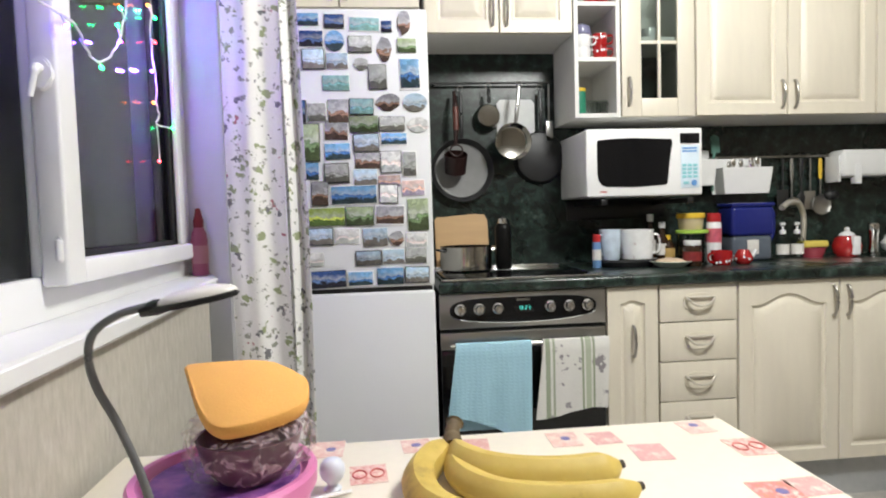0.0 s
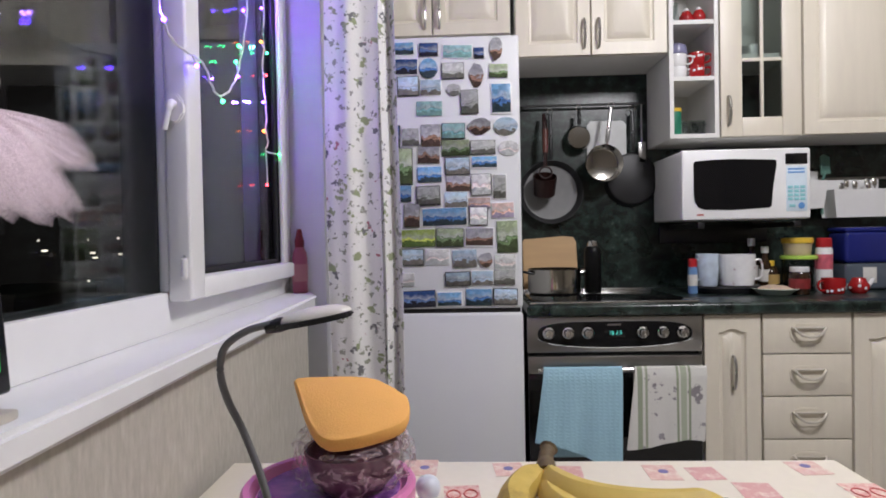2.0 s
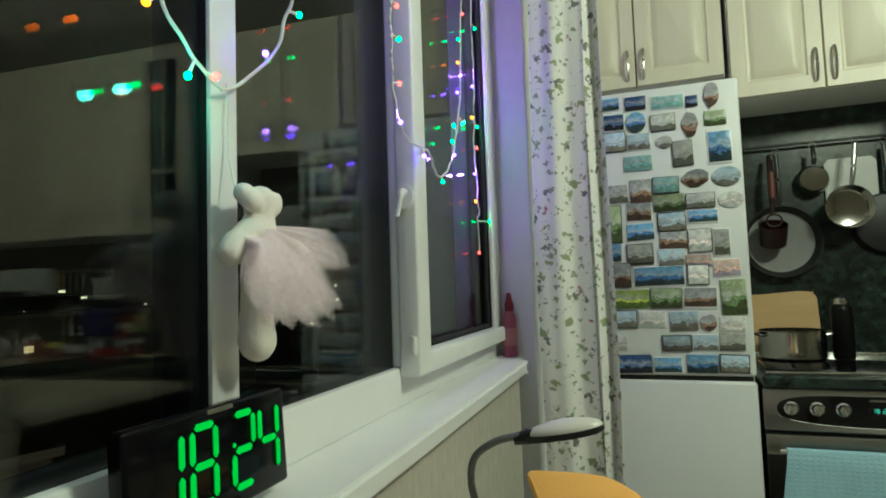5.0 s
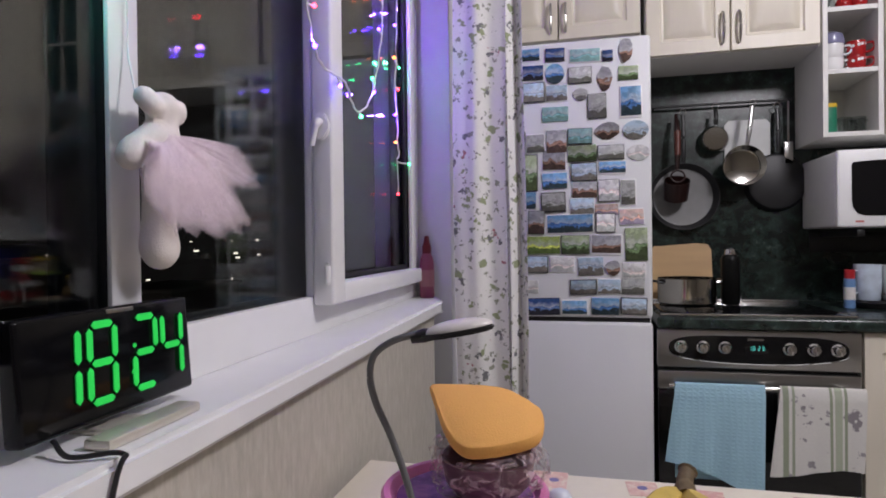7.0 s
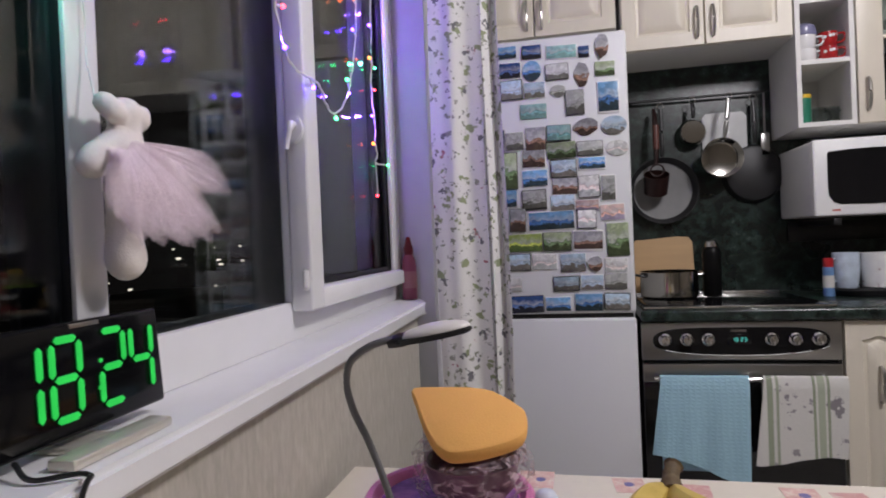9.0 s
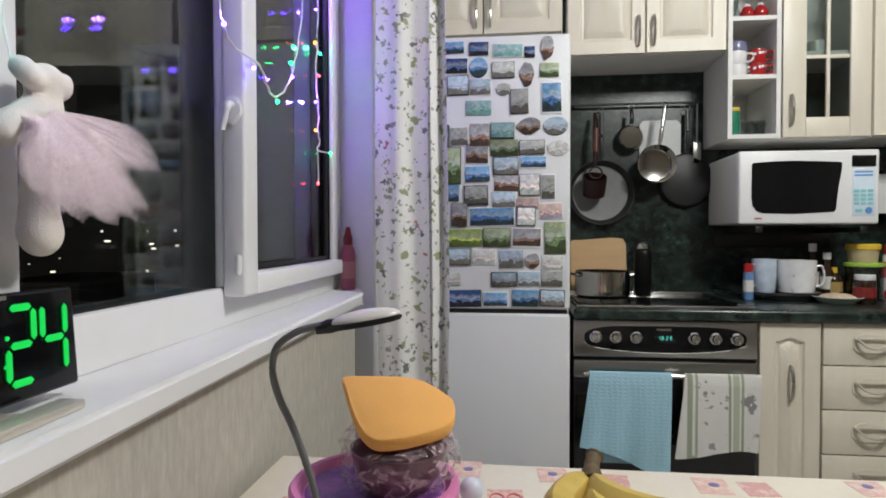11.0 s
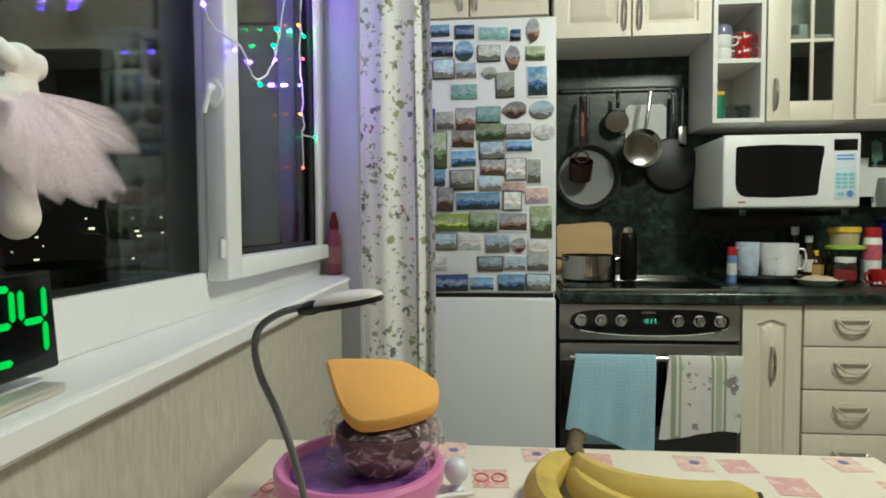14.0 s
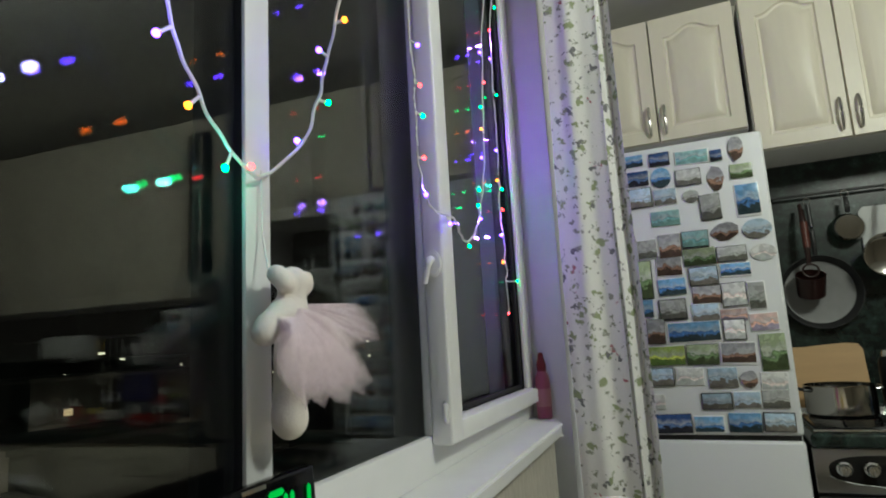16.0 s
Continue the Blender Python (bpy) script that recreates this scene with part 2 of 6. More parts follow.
solid("wall_window_far_jamb", bx(-0.25, 0.0, -4.2, LEFT, 0, ZC), M_wallpaper, "papered wall beside the window", "wall", WALL)

sill = bmesh.new()
outline = [(-0.25, LEFT), (0.0, LEFT), (0.0, -0.004), (-0.004, 0.003), (-0.045, 0.16), (-0.25, 0.16)]
slab(sill, outline, 0.034, "z", 0.006)
solid("window_sill", sill, M_pvc, "wide white plastic window sill with a rounded front edge", "window sill", WALL @ pose(0, 0, 0.972))

# ---- the window ----
win = thing("window_1", "white plastic triple window at night, one opening sash with a handle", "window", WALL, kind="structure")
FX0, FX1 = -0.1285, -0.112
M_gasket = mat("black_gasket", (0.008, 0.008, 0.009), 0.6)
for a, b, c, d in ((LEFT, 0.16, 0.972, 1.043), (LEFT, 0.16, 2.36, 2.42), (0.128, 0.16, 1.043, 2.36), (-1.162, -1.117, 1.043, 2.36), (-0.655, -0.575, 1.043, 2.36), (LEFT, LEFT + 0.05, 1.043, 2.36)):
    x0 = -0.119 if a == -1.162 else FX0
    f = part("window_frame", bx(x0, FX1, a, b, c, d, bev=0.003), M_pvc, win)
    part("gasket", bx(-0.190, x0 - 0.0005, a, b, c, d), M_gasket, f, "dark outer gasket", smooth=False)
for a, b in ((LEFT + 0.05, -1.162), (-1.117, -0.655)):
    for gx in (-0.126, -0.150):
        part("pane", bx(gx - 0.002, gx + 0.002, a, b, 1.043, 2.36), M_glass, win, "clear window pane with night behind", smooth=False)
# the opening sash, standing well proud of the frame; its handle sits on the side of the stile
SX0, SX1 = FX1 + 0.001, -0.069
sash = part("sash", bx(SX0, SX1, -0.661, -0.600, 1.027, 2.385, bev=0.006, seg=3), M_pvc, win, "white opening sash, shut")
part("sash_rail", bx(SX0, SX1 - 0.0005, -0.6005, 0.050, 1.027, 1.067, bev=0.005), M_pvc, sash)
part("sash_rail", bx(SX0, SX1 - 0.0005, -0.6005, 0.050, 2.33, 2.385, bev=0.005), M_pvc, sash)
part("sash_stile", bx(SX0, -0.098, 0.052, 0.135, 1.020, 2.385, bev=0.004), M_pvc, sash)
for a, b, c, d in ((-0.600, -0.588, 1.067, 2.33), (0.034, 0.052, 1.067, 2.33), (-0.588, 0.034, 1.067, 1.079), (-0.588, 0.034, 2.318, 2.33)):
    part("glazing_seal", bx(-0.124, -0.1135, a, b, c, d, bev=0.002), M_gasket, sash, "thin black glazing seal")
for gx in (-0.128, -0.144):
    part("pane", bx(gx - 0.002, gx + 0.002, -0.60, 0.1, 1.05, 2.34), M_glass, sash, "clear window pane with night behind", smooth=False)
hb = bmesh.new()
slab(hb, [(0.0165 * math.cos(a), 0.026 * math.sin(a)) for a in [6.283 * i / 24 for i in range(24)]], 0.010, "y", 0.003)
part("handle_plate", hb, M_pvc, sash, "white oval handle plate", pose(-0.089, -0.6615, 1.357))
hb = bmesh.new()
tube(hb, spline([(-0.089, -0.671, 1.364), (-0.090, -0.678, 1.364), (-0.091, -0.682, 1.358), (-0.095, -0.682, 1.342), (-0.101, -0.681, 1.320)], 5), [0.0070] * 12 + [0.0056] * 9, 10)
part("handle_lever", hb, M_pvc, sash, "white window handle pointing down")
hc = bmesh.new()
tube(hc, [(-0.080, -0.6635, 1.066), (-0.080, -0.665, 1.070), (-0.080, -0.665, 1.100), (-0.080, -0.6635, 1.106)], [0.003, 0.0058, 0.0058, 0.003], 12)
part("hinge_cap", hc, M_pvc, sash, "small white plastic hinge cap")
# night outside: snow-grey ground under street lamps, dark blocks of houses, far lights
solid("ground", bx(-160, -3, -120, 120, -14.2, -14), blotched(mat("night_ground", (0.20, 0.20, 0.21), 0.9, coarse=0.05), [(0.03, 0.03, 0.03), (0.12, 0.115, 0.11), (0.30, 0.29, 0.28)], 0.10, width=0.2), "snowy ground far below the window at night", "ground")
M_house = mat("dark_house_wall", (0.05, 0.048, 0.047), 0.9, vary=0.2, scale=0.6, coarse=0.1)
M_roof = mat("dark_roof", (0.08, 0.078, 0.08), 0.9, vary=0.2, scale=0.5, coarse=0.1)
M_lit = glow("lit_window", (1.0, 0.78, 0.50), 0.45)
rnd = random.Random(31)
for k, (x, y, w, l, h) in enumerate(((-34, 10, 9, 22, 8), (-46, 34, 10, 16, 9.5), (-62, 12, 12, 30, 12.5), (-70, 52, 12, 26, 13.5), (-95, 20, 14, 40, 16.5), (-100, 70, 14, 44, 15.5), (-52, 66, 10, 18, 10), (-30, 40, 8, 13, 6.5))):
    hs = thing("house", "dark low apartment house across the street at night", "house", pose(x, y, -14, 0, 0, rnd.uniform(-12, 12)), "houses across the street")
    part("wall", bx(-w / 2, w / 2, -l / 2, l / 2, 0, h), M_house, hs, smooth=False)
    part("roof", bx(-w / 2 - 0.4, w / 2 + 0.4, -l / 2 - 0.4, l / 2 + 0.4, h + 0.01, h + 0.45, bev=0.05), M_roof, hs, "flat dark roof")
    for i in range(4 if x < -55 else 0):
        yy, zz = rnd.uniform(-l / 2 + 1, l / 2 - 2), 1.4 + 2.8 * rnd.randrange(max(1, int(h / 2.9)))
        part("window", bx(w / 2, w / 2 + 0.05, yy, yy + 0.6, zz, zz + 0.7), M_lit, hs, "small lit window")
for x, y in ((-20, 16), (-24, 38), (-48, 22), (-60, 40)):
    sl = thing("street_lamp", "tall grey street lamp lit at night", "street lamp", pose(x, y, -14), "street lamps")
    part("pole", tube(bmesh.new(), spline([(0, 0, 0), (0, 0, 5.5), (0.3, 0, 6.8), (1.2, 0, 7.1)], 4), 0.06, 8), M_roof, sl)
    part("head", bx(1.0, 1.6, -0.12, 0.12, 7.0, 7.14, bev=0.03), M_house, sl)
    part("lens", bx(1.05, 1.55, -0.09, 0.09, 6.96, 6.995), glow("street_lamp_lens", (1.0, 0.80, 0.58), 12.0), sl, "glowing lamp lens")
    lamp("street_lamp_light", "POINT", pose(x + 1.3, y, -7.3), 900, (1.0, 0.80, 0.62), 0.2)

far = bmesh.new()
rnd = random.Random(21)
for i in range(90):
    d, a = rnd.uniform(90, 155), radians(rnd.uniform(-25, 60))
    z = rnd.uniform(-1.5, 2.5) if i % 3 else rnd.uniform(-6, 0)
    w = rnd.uniform(0.14, 0.34) * d / 110
    c = Vector((-d * math.cos(a), d * math.sin(a), z))
    bmesh.ops.create_cube(far, size=1.0, matrix=Matrix.Translation(c) @ Matrix.Diagonal((w, w * rnd.choice((1, 1, 3)), w, 1)))
solid("distant_lights", far, glow("far_lamp_light", (1.0, 0.86, 0.66), 2.2), "small far lights of the town at night", "lights", kind="stuff")

# ---- kitchen run: worktop, backsplash ----
solid("backsplash", bx(-0.05, XR, 2.635, 2.6485, 0.893, 1.9), M_marble, "dark green marble-pattern splashback panel", "splashback", kind="structure")
wt = bmesh.new()
box(wt, 0.002, XR - 0.005, 2.028, 2.634, 0.854, 0.893, bev=0.010, seg=3)
solid("worktop", wt, M_marble, "dark green marble-pattern laminate worktop", "worktop", kind="thing")


# ---- cabinets ----
def ring(w, h, inset, arch, n=10):
    """Outline of a door's field: n points a side, from the lower left corner; the top side rises in a curve."""
    x0, x1, z0, z1 = inset, w - inset, inset, h - inset
    pts = [(x0 + (x1 - x0) * i / n, z0) for i in range(n)]
    pts += [(x1, z0 + (z1 - arch - z0) * i / n) for i in range(n)]
    for i in range(n):
        t = i / n
        pts.append((x1 + (x0 - x1) * t, z1 - arch + arch * math.sin(math.pi * min(1, max(0, (t - 0.12) / 0.76))) ** 1.3))
    pts += [(x0, z1 - arch + (z0 - z1 + arch) * i / n) for i in range(n)]
    return pts


def panel_door(w, h, arch=0.035, inset=0.055, t=0.019):
    """A moulded door: front at y = 0, body behind it, with a routed groove round a raised field."""
    bm = bmesh.new()
    g = 0.0025
    edge = [(g + (u / w) * (w - 2 * g), g + (v / h) * (h - 2 * g)) for u, v in ring(w, h, 0.0, 0.0)]
    outer = [(edge, t), (edge, 0.003), ([(0.004 + u / w * (w - 0.008), 0.004 + v / h * (h - 0.008)) for u, v in ring(w, h, 0, 0)], 0.0)]
    steps = [(inset - 0.004, 0.0), (inset + 0.001, 0.008), (inset + 0.010, 0.0095), (inset + 0.013, 0.006), (inset + 0.030, 0.002), (inset + 0.034, 0.0)]
    loops = outer + [(ring(w, h, i, arch), d) for i, d in steps]
    rows = [[bm.verts.new((u, d, v)) for u, v in lp] for lp, d in loops]
    k = len(rows[0])
    for a, b in zip(rows, rows[1:]):
        for i in range(k):
            bm.faces.new((a[i], a[(i + 1) % k], b[(i + 1) % k], b[i]))
    bm.faces.new(rows[-1])
    bm.faces.new(rows[0][::-1])
    return bm


def bow_handle(length=0.11, r=0.0045):
    """A bowed bar handle, upright, its feet at y = 0."""
    bm = bmesh.new()
    h = length / 2
    tube(bm, spline([(0, 0, -h), (0, -0.012, -h * 0.98), (0, -0.022, -h * 0.6), (0, -0.026, 0), (0, -0.022, h * 0.6), (0, -0.012, h * 0.98), (0, 0, h)], 4),
         [r * (0.8 + 0.5 * abs(math.sin(math.pi * i / 24))) for i in range(25)], 8)
    return bm


def carcass(ob, w, h, d, y=0.0):
    """Five boards, 16 mm thick, of an open-fronted box under the thing ob."""
    t = 0.016
    for name, a in (("side_panel", (0, t, 0, d, 0, h)), ("side_panel", (w - t, w, 0, d, 0, h)), ("bottom_panel", (t, w - t, 0, d, 0, t)),
                    ("top_panel", (t, w - t, 0, d, h - t, h)), ("back_panel", (t, w - t, d - 0.006, d, t, h - t))):
        part(name, bx(*a), M_carcass, ob, "", pose(0, y, 0), smooth=False)


def cupboard(name, label, x0, x1, y, d, z0, z1, doors, group, arch=0.035, low=True, kind=""):
    """A cupboard with its doors; each door: its width and the side of its handle ('l' or 'r')."""
    ob = thing(name, label, "cabinet", pose(x0, y, z0), group)
    carcass(ob, x1 - x0, z1 - z0, d, 0.020)
    x = 0.0
    for w, side in doors:
        dr = part("door", panel_door(w, z1 - z0, arch), M_cream, ob, "cream moulded door with an arched field", pose(x, 0, 0))
        hx = 0.028 if side == "l" else w - 0.028 if side == "r" else w / 2
        hz = 0.085 if low else (z1 - z0) - (0.20 if side == "m" else 0.085)
        part("handle", bow_handle(), M_nickel, dr, "satin metal bow handle", pose(hx, 0, hz))
        x += w
    return ob


UP, BASE = "wall cupboards of the kitchen run", "base cupboards of the kitchen run"
cupboard("wall_cabinet", "low cream wall cupboard with two arched doors over the fridge", -0.624, -0.012, 2.34, 0.29, 1.925, 2.43, [(0.306, "r"), (0.306, "l")], UP)
cupboard("wall_cabinet", "low cream wall cupboard with two arched doors over the hob", 0.004, 0.594, 2.34, 0.285, 1.83, 2.43, [(0.295, "r"), (0.295, "l")], UP)
cupboard("wall_cabinet", "tall cream wall cupboard with two arched doors", 1.105, 1.898, 2.34, 0.285, 1.50, 2.43, [(0.397, "r"), (0.396, "l")], UP)
cupboard("wall_cabinet", "tall cream wall cupboard with two arched doors", 1.902, 2.70, 2.34, 0.285, 1.50, 2.43, [(0.399, "r"), (0.399, "l")], UP)

# open shelf unit
su = thing("shelf_unit", "narrow open white shelf unit holding cups and jars", "shelf unit", pose(0.598, 2.34, 1.50), UP)
carcass(su, 0.188, 0.93, 0.29)
for z in (0.222, 0.44, 0.66):
    part("shelf", bx(0.0165, 0.1715, 0.002, 0.283, z, z + 0.016), M_carcass, su)

# glazed cupboard
gl = thing("wall_cabinet", "cream wall cupboard with a glazed door of small panes", "cabinet", pose(0.79, 2.34, 1.50), UP)
carcass(gl, 0.312, 0.93, 0.285, 0.020)
part("shelf", bx(0.017, 0.295, 0.03, 0.29, 0.31, 0.326), M_carcass, gl)
gd = bmesh.new()
W1, H1 = 0.3095, 0.928
for a in ((0.0025, 0.085, 0.002, H1), (W1 - 0.072, W1, 0.002, H1)):
    box(gd, a[0], a[1], 0, 0.019, a[2], a[3], bev=0.003)
for a in ((0.0, 0.075), (H1 - 0.075, H1)):
    box(gd, 0.085, W1 - 0.072, 0.0004, 0.019, a[0] + 0.002, a[1], bev=0.003)
gdo = part("door", gd, M_cream, gl, "cream glazed door frame")
part("muntin", bx(0.155, 0.168, 0.002, 0.016, 0.075, H1 - 0.075, bev=0.003), M_cream, gdo)
for z in (0.29, 0.56):
    part("muntin", bx(0.085, W1 - 0.072, 0.003, 0.015, z, z + 0.014, bev=0.003), M_cream, gdo)
for xa, xb in ((0.085, 0.155), (0.168, W1 - 0.072)):
    for za, zb in ((0.075, 0.29), (0.304, 0.56), (0.574, H1 - 0.075)):
        part("pane", bx(xa, xb, 0.009, 0.012, za, zb), M_cabglass, gdo, "clear glass pane", smooth=False)
part("handle", bow_handle(), M_nickel, gdo, "satin metal bow handle", pose(0.030, 0, 0.10))

# base units
cupboard("base_cabinet", "narrow cream base cupboard with one door", 0.603, 0.797, 2.05, 0.56, 0.16, 0.853, [(0.194, "m")], BASE, 0.012, False)
dc = thing("drawer_cabinet", "cream base cabinet with four drawers", "cabinet", pose(0.80, 2.05, 0.16), BASE)
carcass(dc, 0.298, 0.693, 0.56, 0.02)


def drawer_front(w, h):
    bm = bmesh.new()
    box(bm, 0.002, w - 0.002, 0, 0.019, 0.002, h - 0.002, bev=0.003)
    return bm


def cup_pull():
    """A moulded plate with a sagging bar below it."""
    bm = bmesh.new()
    tube(bm, spline([(-0.052, 0, 0.010), (-0.050, -0.016, 0.008), (-0.03, -0.022, -0.012), (0, -0.024, -0.018), (0.03, -0.022, -0.012), (0.050, -0.016, 0.008), (0.052, 0, 0.010)], 4), 0.0045, 8)
    tube(bm, [(-0.052, -0.010, 0.011), (0.052, -0.010, 0.011)], 0.004, 8)
    return bm


def pull_plate():
    """The raised moulding round a drawer's pull."""
    bm = bmesh.new()
    out = [(-0.060, -0.012), (-0.045, -0.030), (0.045, -0.030), (0.060, -0.012), (0.060, 0.016), (0.045, 0.024), (0.03, 0.034), (-0.03, 0.034), (-0.045, 0.024), (-0.060, 0.016)]
    slab(bm, out, 0.005, "y", 0.002)
    return bm


for za, zb in ((0.0, 0.108), (0.108, 0.261), (0.261, 0.408), (0.408, 0.553), (0.553, 0.693)):
    if za == 0.0:
        continue
    d = part("drawer", drawer_front(0.298, zb - za), M_cream, dc, "cream drawer front", pose(0, 0, za))
    part("moulding", pull_plate(), M_cream, d, m=pose(0.149, 0.0, (zb - za) / 2 + 0.002))
    part("handle", cup_pull(), M_pull, d, "pale satin metal bow handle", pose(0.149, -0.004, (zb - za) / 2 + 0.01))
d = part("drawer", drawer_front(0.298, 0.106), M_cream, dc, "cream drawer front", pose(0, 0, 0))
cupboard("base_cabinet", "cream base cupboard under the sink with two arched doors", 1.101, 1.899, 2.05, 0.56, 0.16, 0.853, [(0.399, "r"), (0.399, "l")], BASE, 0.04, False)
cupboard("base_cabinet", "cream base cupboard with two arched doors", 1.901, 2.70, 2.05, 0.56, 0.16, 0.853, [(0.399, "r"), (0.399, "l")], BASE, 0.04, False)
solid("plinth", bx(0.603, 2.74, 2.10, 2.118, 0.0, 0.158), mat("grey_plinth", (0.42, 0.43, 0.43), 0.45), "grey plinth board under the base cupboards", "plinth")

# ---- fridge ----
fr = thing("fridge", "tall white fridge-freezer covered with souvenir magnets", "fridge", pose(-0.59, 2.015, 0.0))
FW = 0.578
part("body", bx(0, FW, 0.055, 0.60, 0.03, 1.795, bev=0.006), M_fridge, fr)
part("door", bx(0.001, FW, 0.0, 0.052, 0.888, 1.812, bev=0.011, seg=3), M_fridge, fr, "white upper fridge door")
part("freezer_door", bx(0.001, FW, 0.0, 0.052, 0.07, 0.873, bev=0.011, seg=3), M_fridge, fr, "plain white lower freezer door")
part("gasket", bx(0.012, FW - 0.008, 0.012, 0.05, 0.872, 0.889), M_dark, fr, "dark gap between the doors")
for x in (0.05, FW - 0.05):
    ft = bmesh.new()
    lathe(ft, [(0, 0), (0.02, 0), (0.02, 0.012), (0.012, 0.016), (0.012, 0.034), (0, 0.034)], 14)
    part("foot", ft, M_black, fr, m=pose(x, 0.12, 0))

# ---- built-in oven and hob ----
ov = thing("oven", "built-in electric oven with a steel control panel and black glass door", "oven", pose(0.003, 2.045, 0.0))
part("body", bx(0.004, 0.590, 0.022, 0.56, 0.10, 0.850), M_dark, ov)
cp = part("control_panel", bx(0, 0.594, 0, 0.021, 0.728, 0.851, bev=0.004), M_steel, ov, "brushed steel control panel")
ins = bmesh.new()
pts = []
for i in range(48):
    a = 2 * math.pi * i / 48
    c, s = math.cos(a), math.sin(a)
    pts.append((0.297 + 0.262 * math.copysign(abs(c) ** 0.45, c), 0.792 + 0.042 * math.copysign(abs(s) ** 0.75, s) - (0.006 * (1 - (abs(c) ** 0.9)) if s < 0 else 0)))
slab(ins, pts, 0.004, "y", 0.0015)
inset = part("knob_panel", ins, M_blackglass, cp, "glossy black oval knob panel")
tb = bmesh.new()
tube(tb, [(0.297 + 0.266 * math.cos(a) , -0.003, 0.786 - 0.043 * math.sin(a) ** 0.8) for a in [math.pi * (0.06 + 0.88 * i / 30) for i in range(31)]], 0.0022, 6)
part("bright_trim", tb, mat("dull_steel_trim", (0.30, 0.30, 0.29), 0.55, 0.9, vary=0.1), cp)
for x in (0.072, 0.139, 0.205, 0.392, 0.460, 0.526):
    kb = bmesh.new()
    lathe(kb, [(0, 0), (0.019, 0), (0.020, 0.006), (0.0155, 0.010), (0.0145, 0.024), (0.012, 0.027), (0, 0.027)], 24)
    box(kb, -0.0035, 0.0035, -0.014, 0.014, 0.026, 0.031, bev=0.001)
    part("knob", kb, M_chrome, cp, "round steel oven knob", pose(x, -0.004, 0.796, 90, 0, 0))
part("display", bx(0.262, 0.333, -0.0055, -0.003, 0.779, 0.812, bev=0.001), M_blackglass, cp, "dark clock display")
M_cyan = glow("display_digits", (0.10, 0.75, 0.62), 0.6)


def seg_digit(ch, x, z, w, h, t, y0, y1, lean=0.0):
    """The lit segments of one seven-segment digit in the xz plane, a bmesh each; its lower left corner is at (x, z)."""
    on = {"0": "abcdef", "1": "bc", "2": "abged", "3": "abgcd", "4": "fgbc", "5": "afgcd", "6": "afgedc", "7": "abc", "8": "abcdefg", "9": "abcdfg"}[ch]
    g = t * 0.35
    spots = {"a": (0, h, 1), "g": (0, h / 2, 1), "d": (0, 0, 1), "f": (0, h / 2, 0), "e": (0, 0, 0), "b": (w, h / 2, 0), "c": (w, 0, 0)}
    made = []
    for s in on:
        u, v, flat = spots[s]
        if flat:
            out = [(u + g, v), (u + g + t / 2, v - t / 2), (u + w - g - t / 2, v - t / 2), (u + w - g, v), (u + w - g - t / 2, v + t / 2), (u + g + t / 2, v + t / 2)]
        else:
            out = [(u, v + g), (u + t / 2, v + g + t / 2), (u + t / 2, v + h / 2 - g - t / 2), (u, v + h / 2 - g), (u - t / 2, v + h / 2 - g - t / 2), (u - t / 2, v + g + t / 2)]
        bm = bmesh.new()
        lo = [bm.verts.new((x + p + lean * q, y1, z + q)) for p, q in out]
        hi = [bm.verts.new((x + p + lean * q, y0, z + q)) for p, q in out]
        bm.faces.new(hi)
        bm.faces.new(lo[::-1])
        for i in range(6):
            bm.faces.new((hi[i], hi[(i + 1) % 6], lo[(i + 1) % 6], lo[i]))
        made.append(bm)
    return made


for ch, x in zip("1823", (0.276, 0.287, 0.302, 0.313)):
    for seg in seg_digit(ch, x, 0.789, 0.006, 0.012, 0.002, -0.0065, -0.0052):
        part("digit_segment", seg, M_cyan, cp, "green glowing digit segment", smooth=False)
part("badge", bx(0.272, 0.318, -0.0055, -0.003, 0.820, 0.826), M_nickel, cp, "small bright maker's plate")
odoor = part("oven_door", bx(0.002, 0.592, 0.0, 0.021, 0.30, 0.655, bev=0.004), M_blackglass, ov, "black glass oven door")
part("steel_strip", bx(0.002, 0.592, -0.002, 0.0205, 0.6555, 0.716, bev=0.004), M_steel, odoor, "brushed steel strip")
hd = bmesh.new()
tube(hd, [(0.03, -0.040, 0.676), (0.564, -0.040, 0.676)], 0.007, 12)
for x in (0.05, 0.544):
    tube(hd, [(x, -0.040, 0.676), (x, 0.0, 0.676)], 0.006, 8)
part("handle", hd, M_chrome, odoor, "steel bar handle")
part("lower_panel", bx(0.002, 0.592, 0.002, 0.021, 0.105, 0.295, bev=0.003), M_steel, ov)
hob = thing("hob", "flat black glass hob with a steel front trim", "hob", pose(0.02, 2.06, 0.893))
part("glass_top", bx(0, 0.565, 0.0, 0.51, 0.0005, 0.006, bev=0.002), M_blackglass, hob)
part("front_trim", bx(-0.004, 0.569, -0.010, 0.0, 0.0005, 0.009, bev=0.002), M_chrome, hob, "bright steel trim")
part("back_trim", bx(-0.004, 0.569, 0.51, 0.52, 0.0005, 0.009, bev=0.002), M_chrome, hob, "bright steel trim")

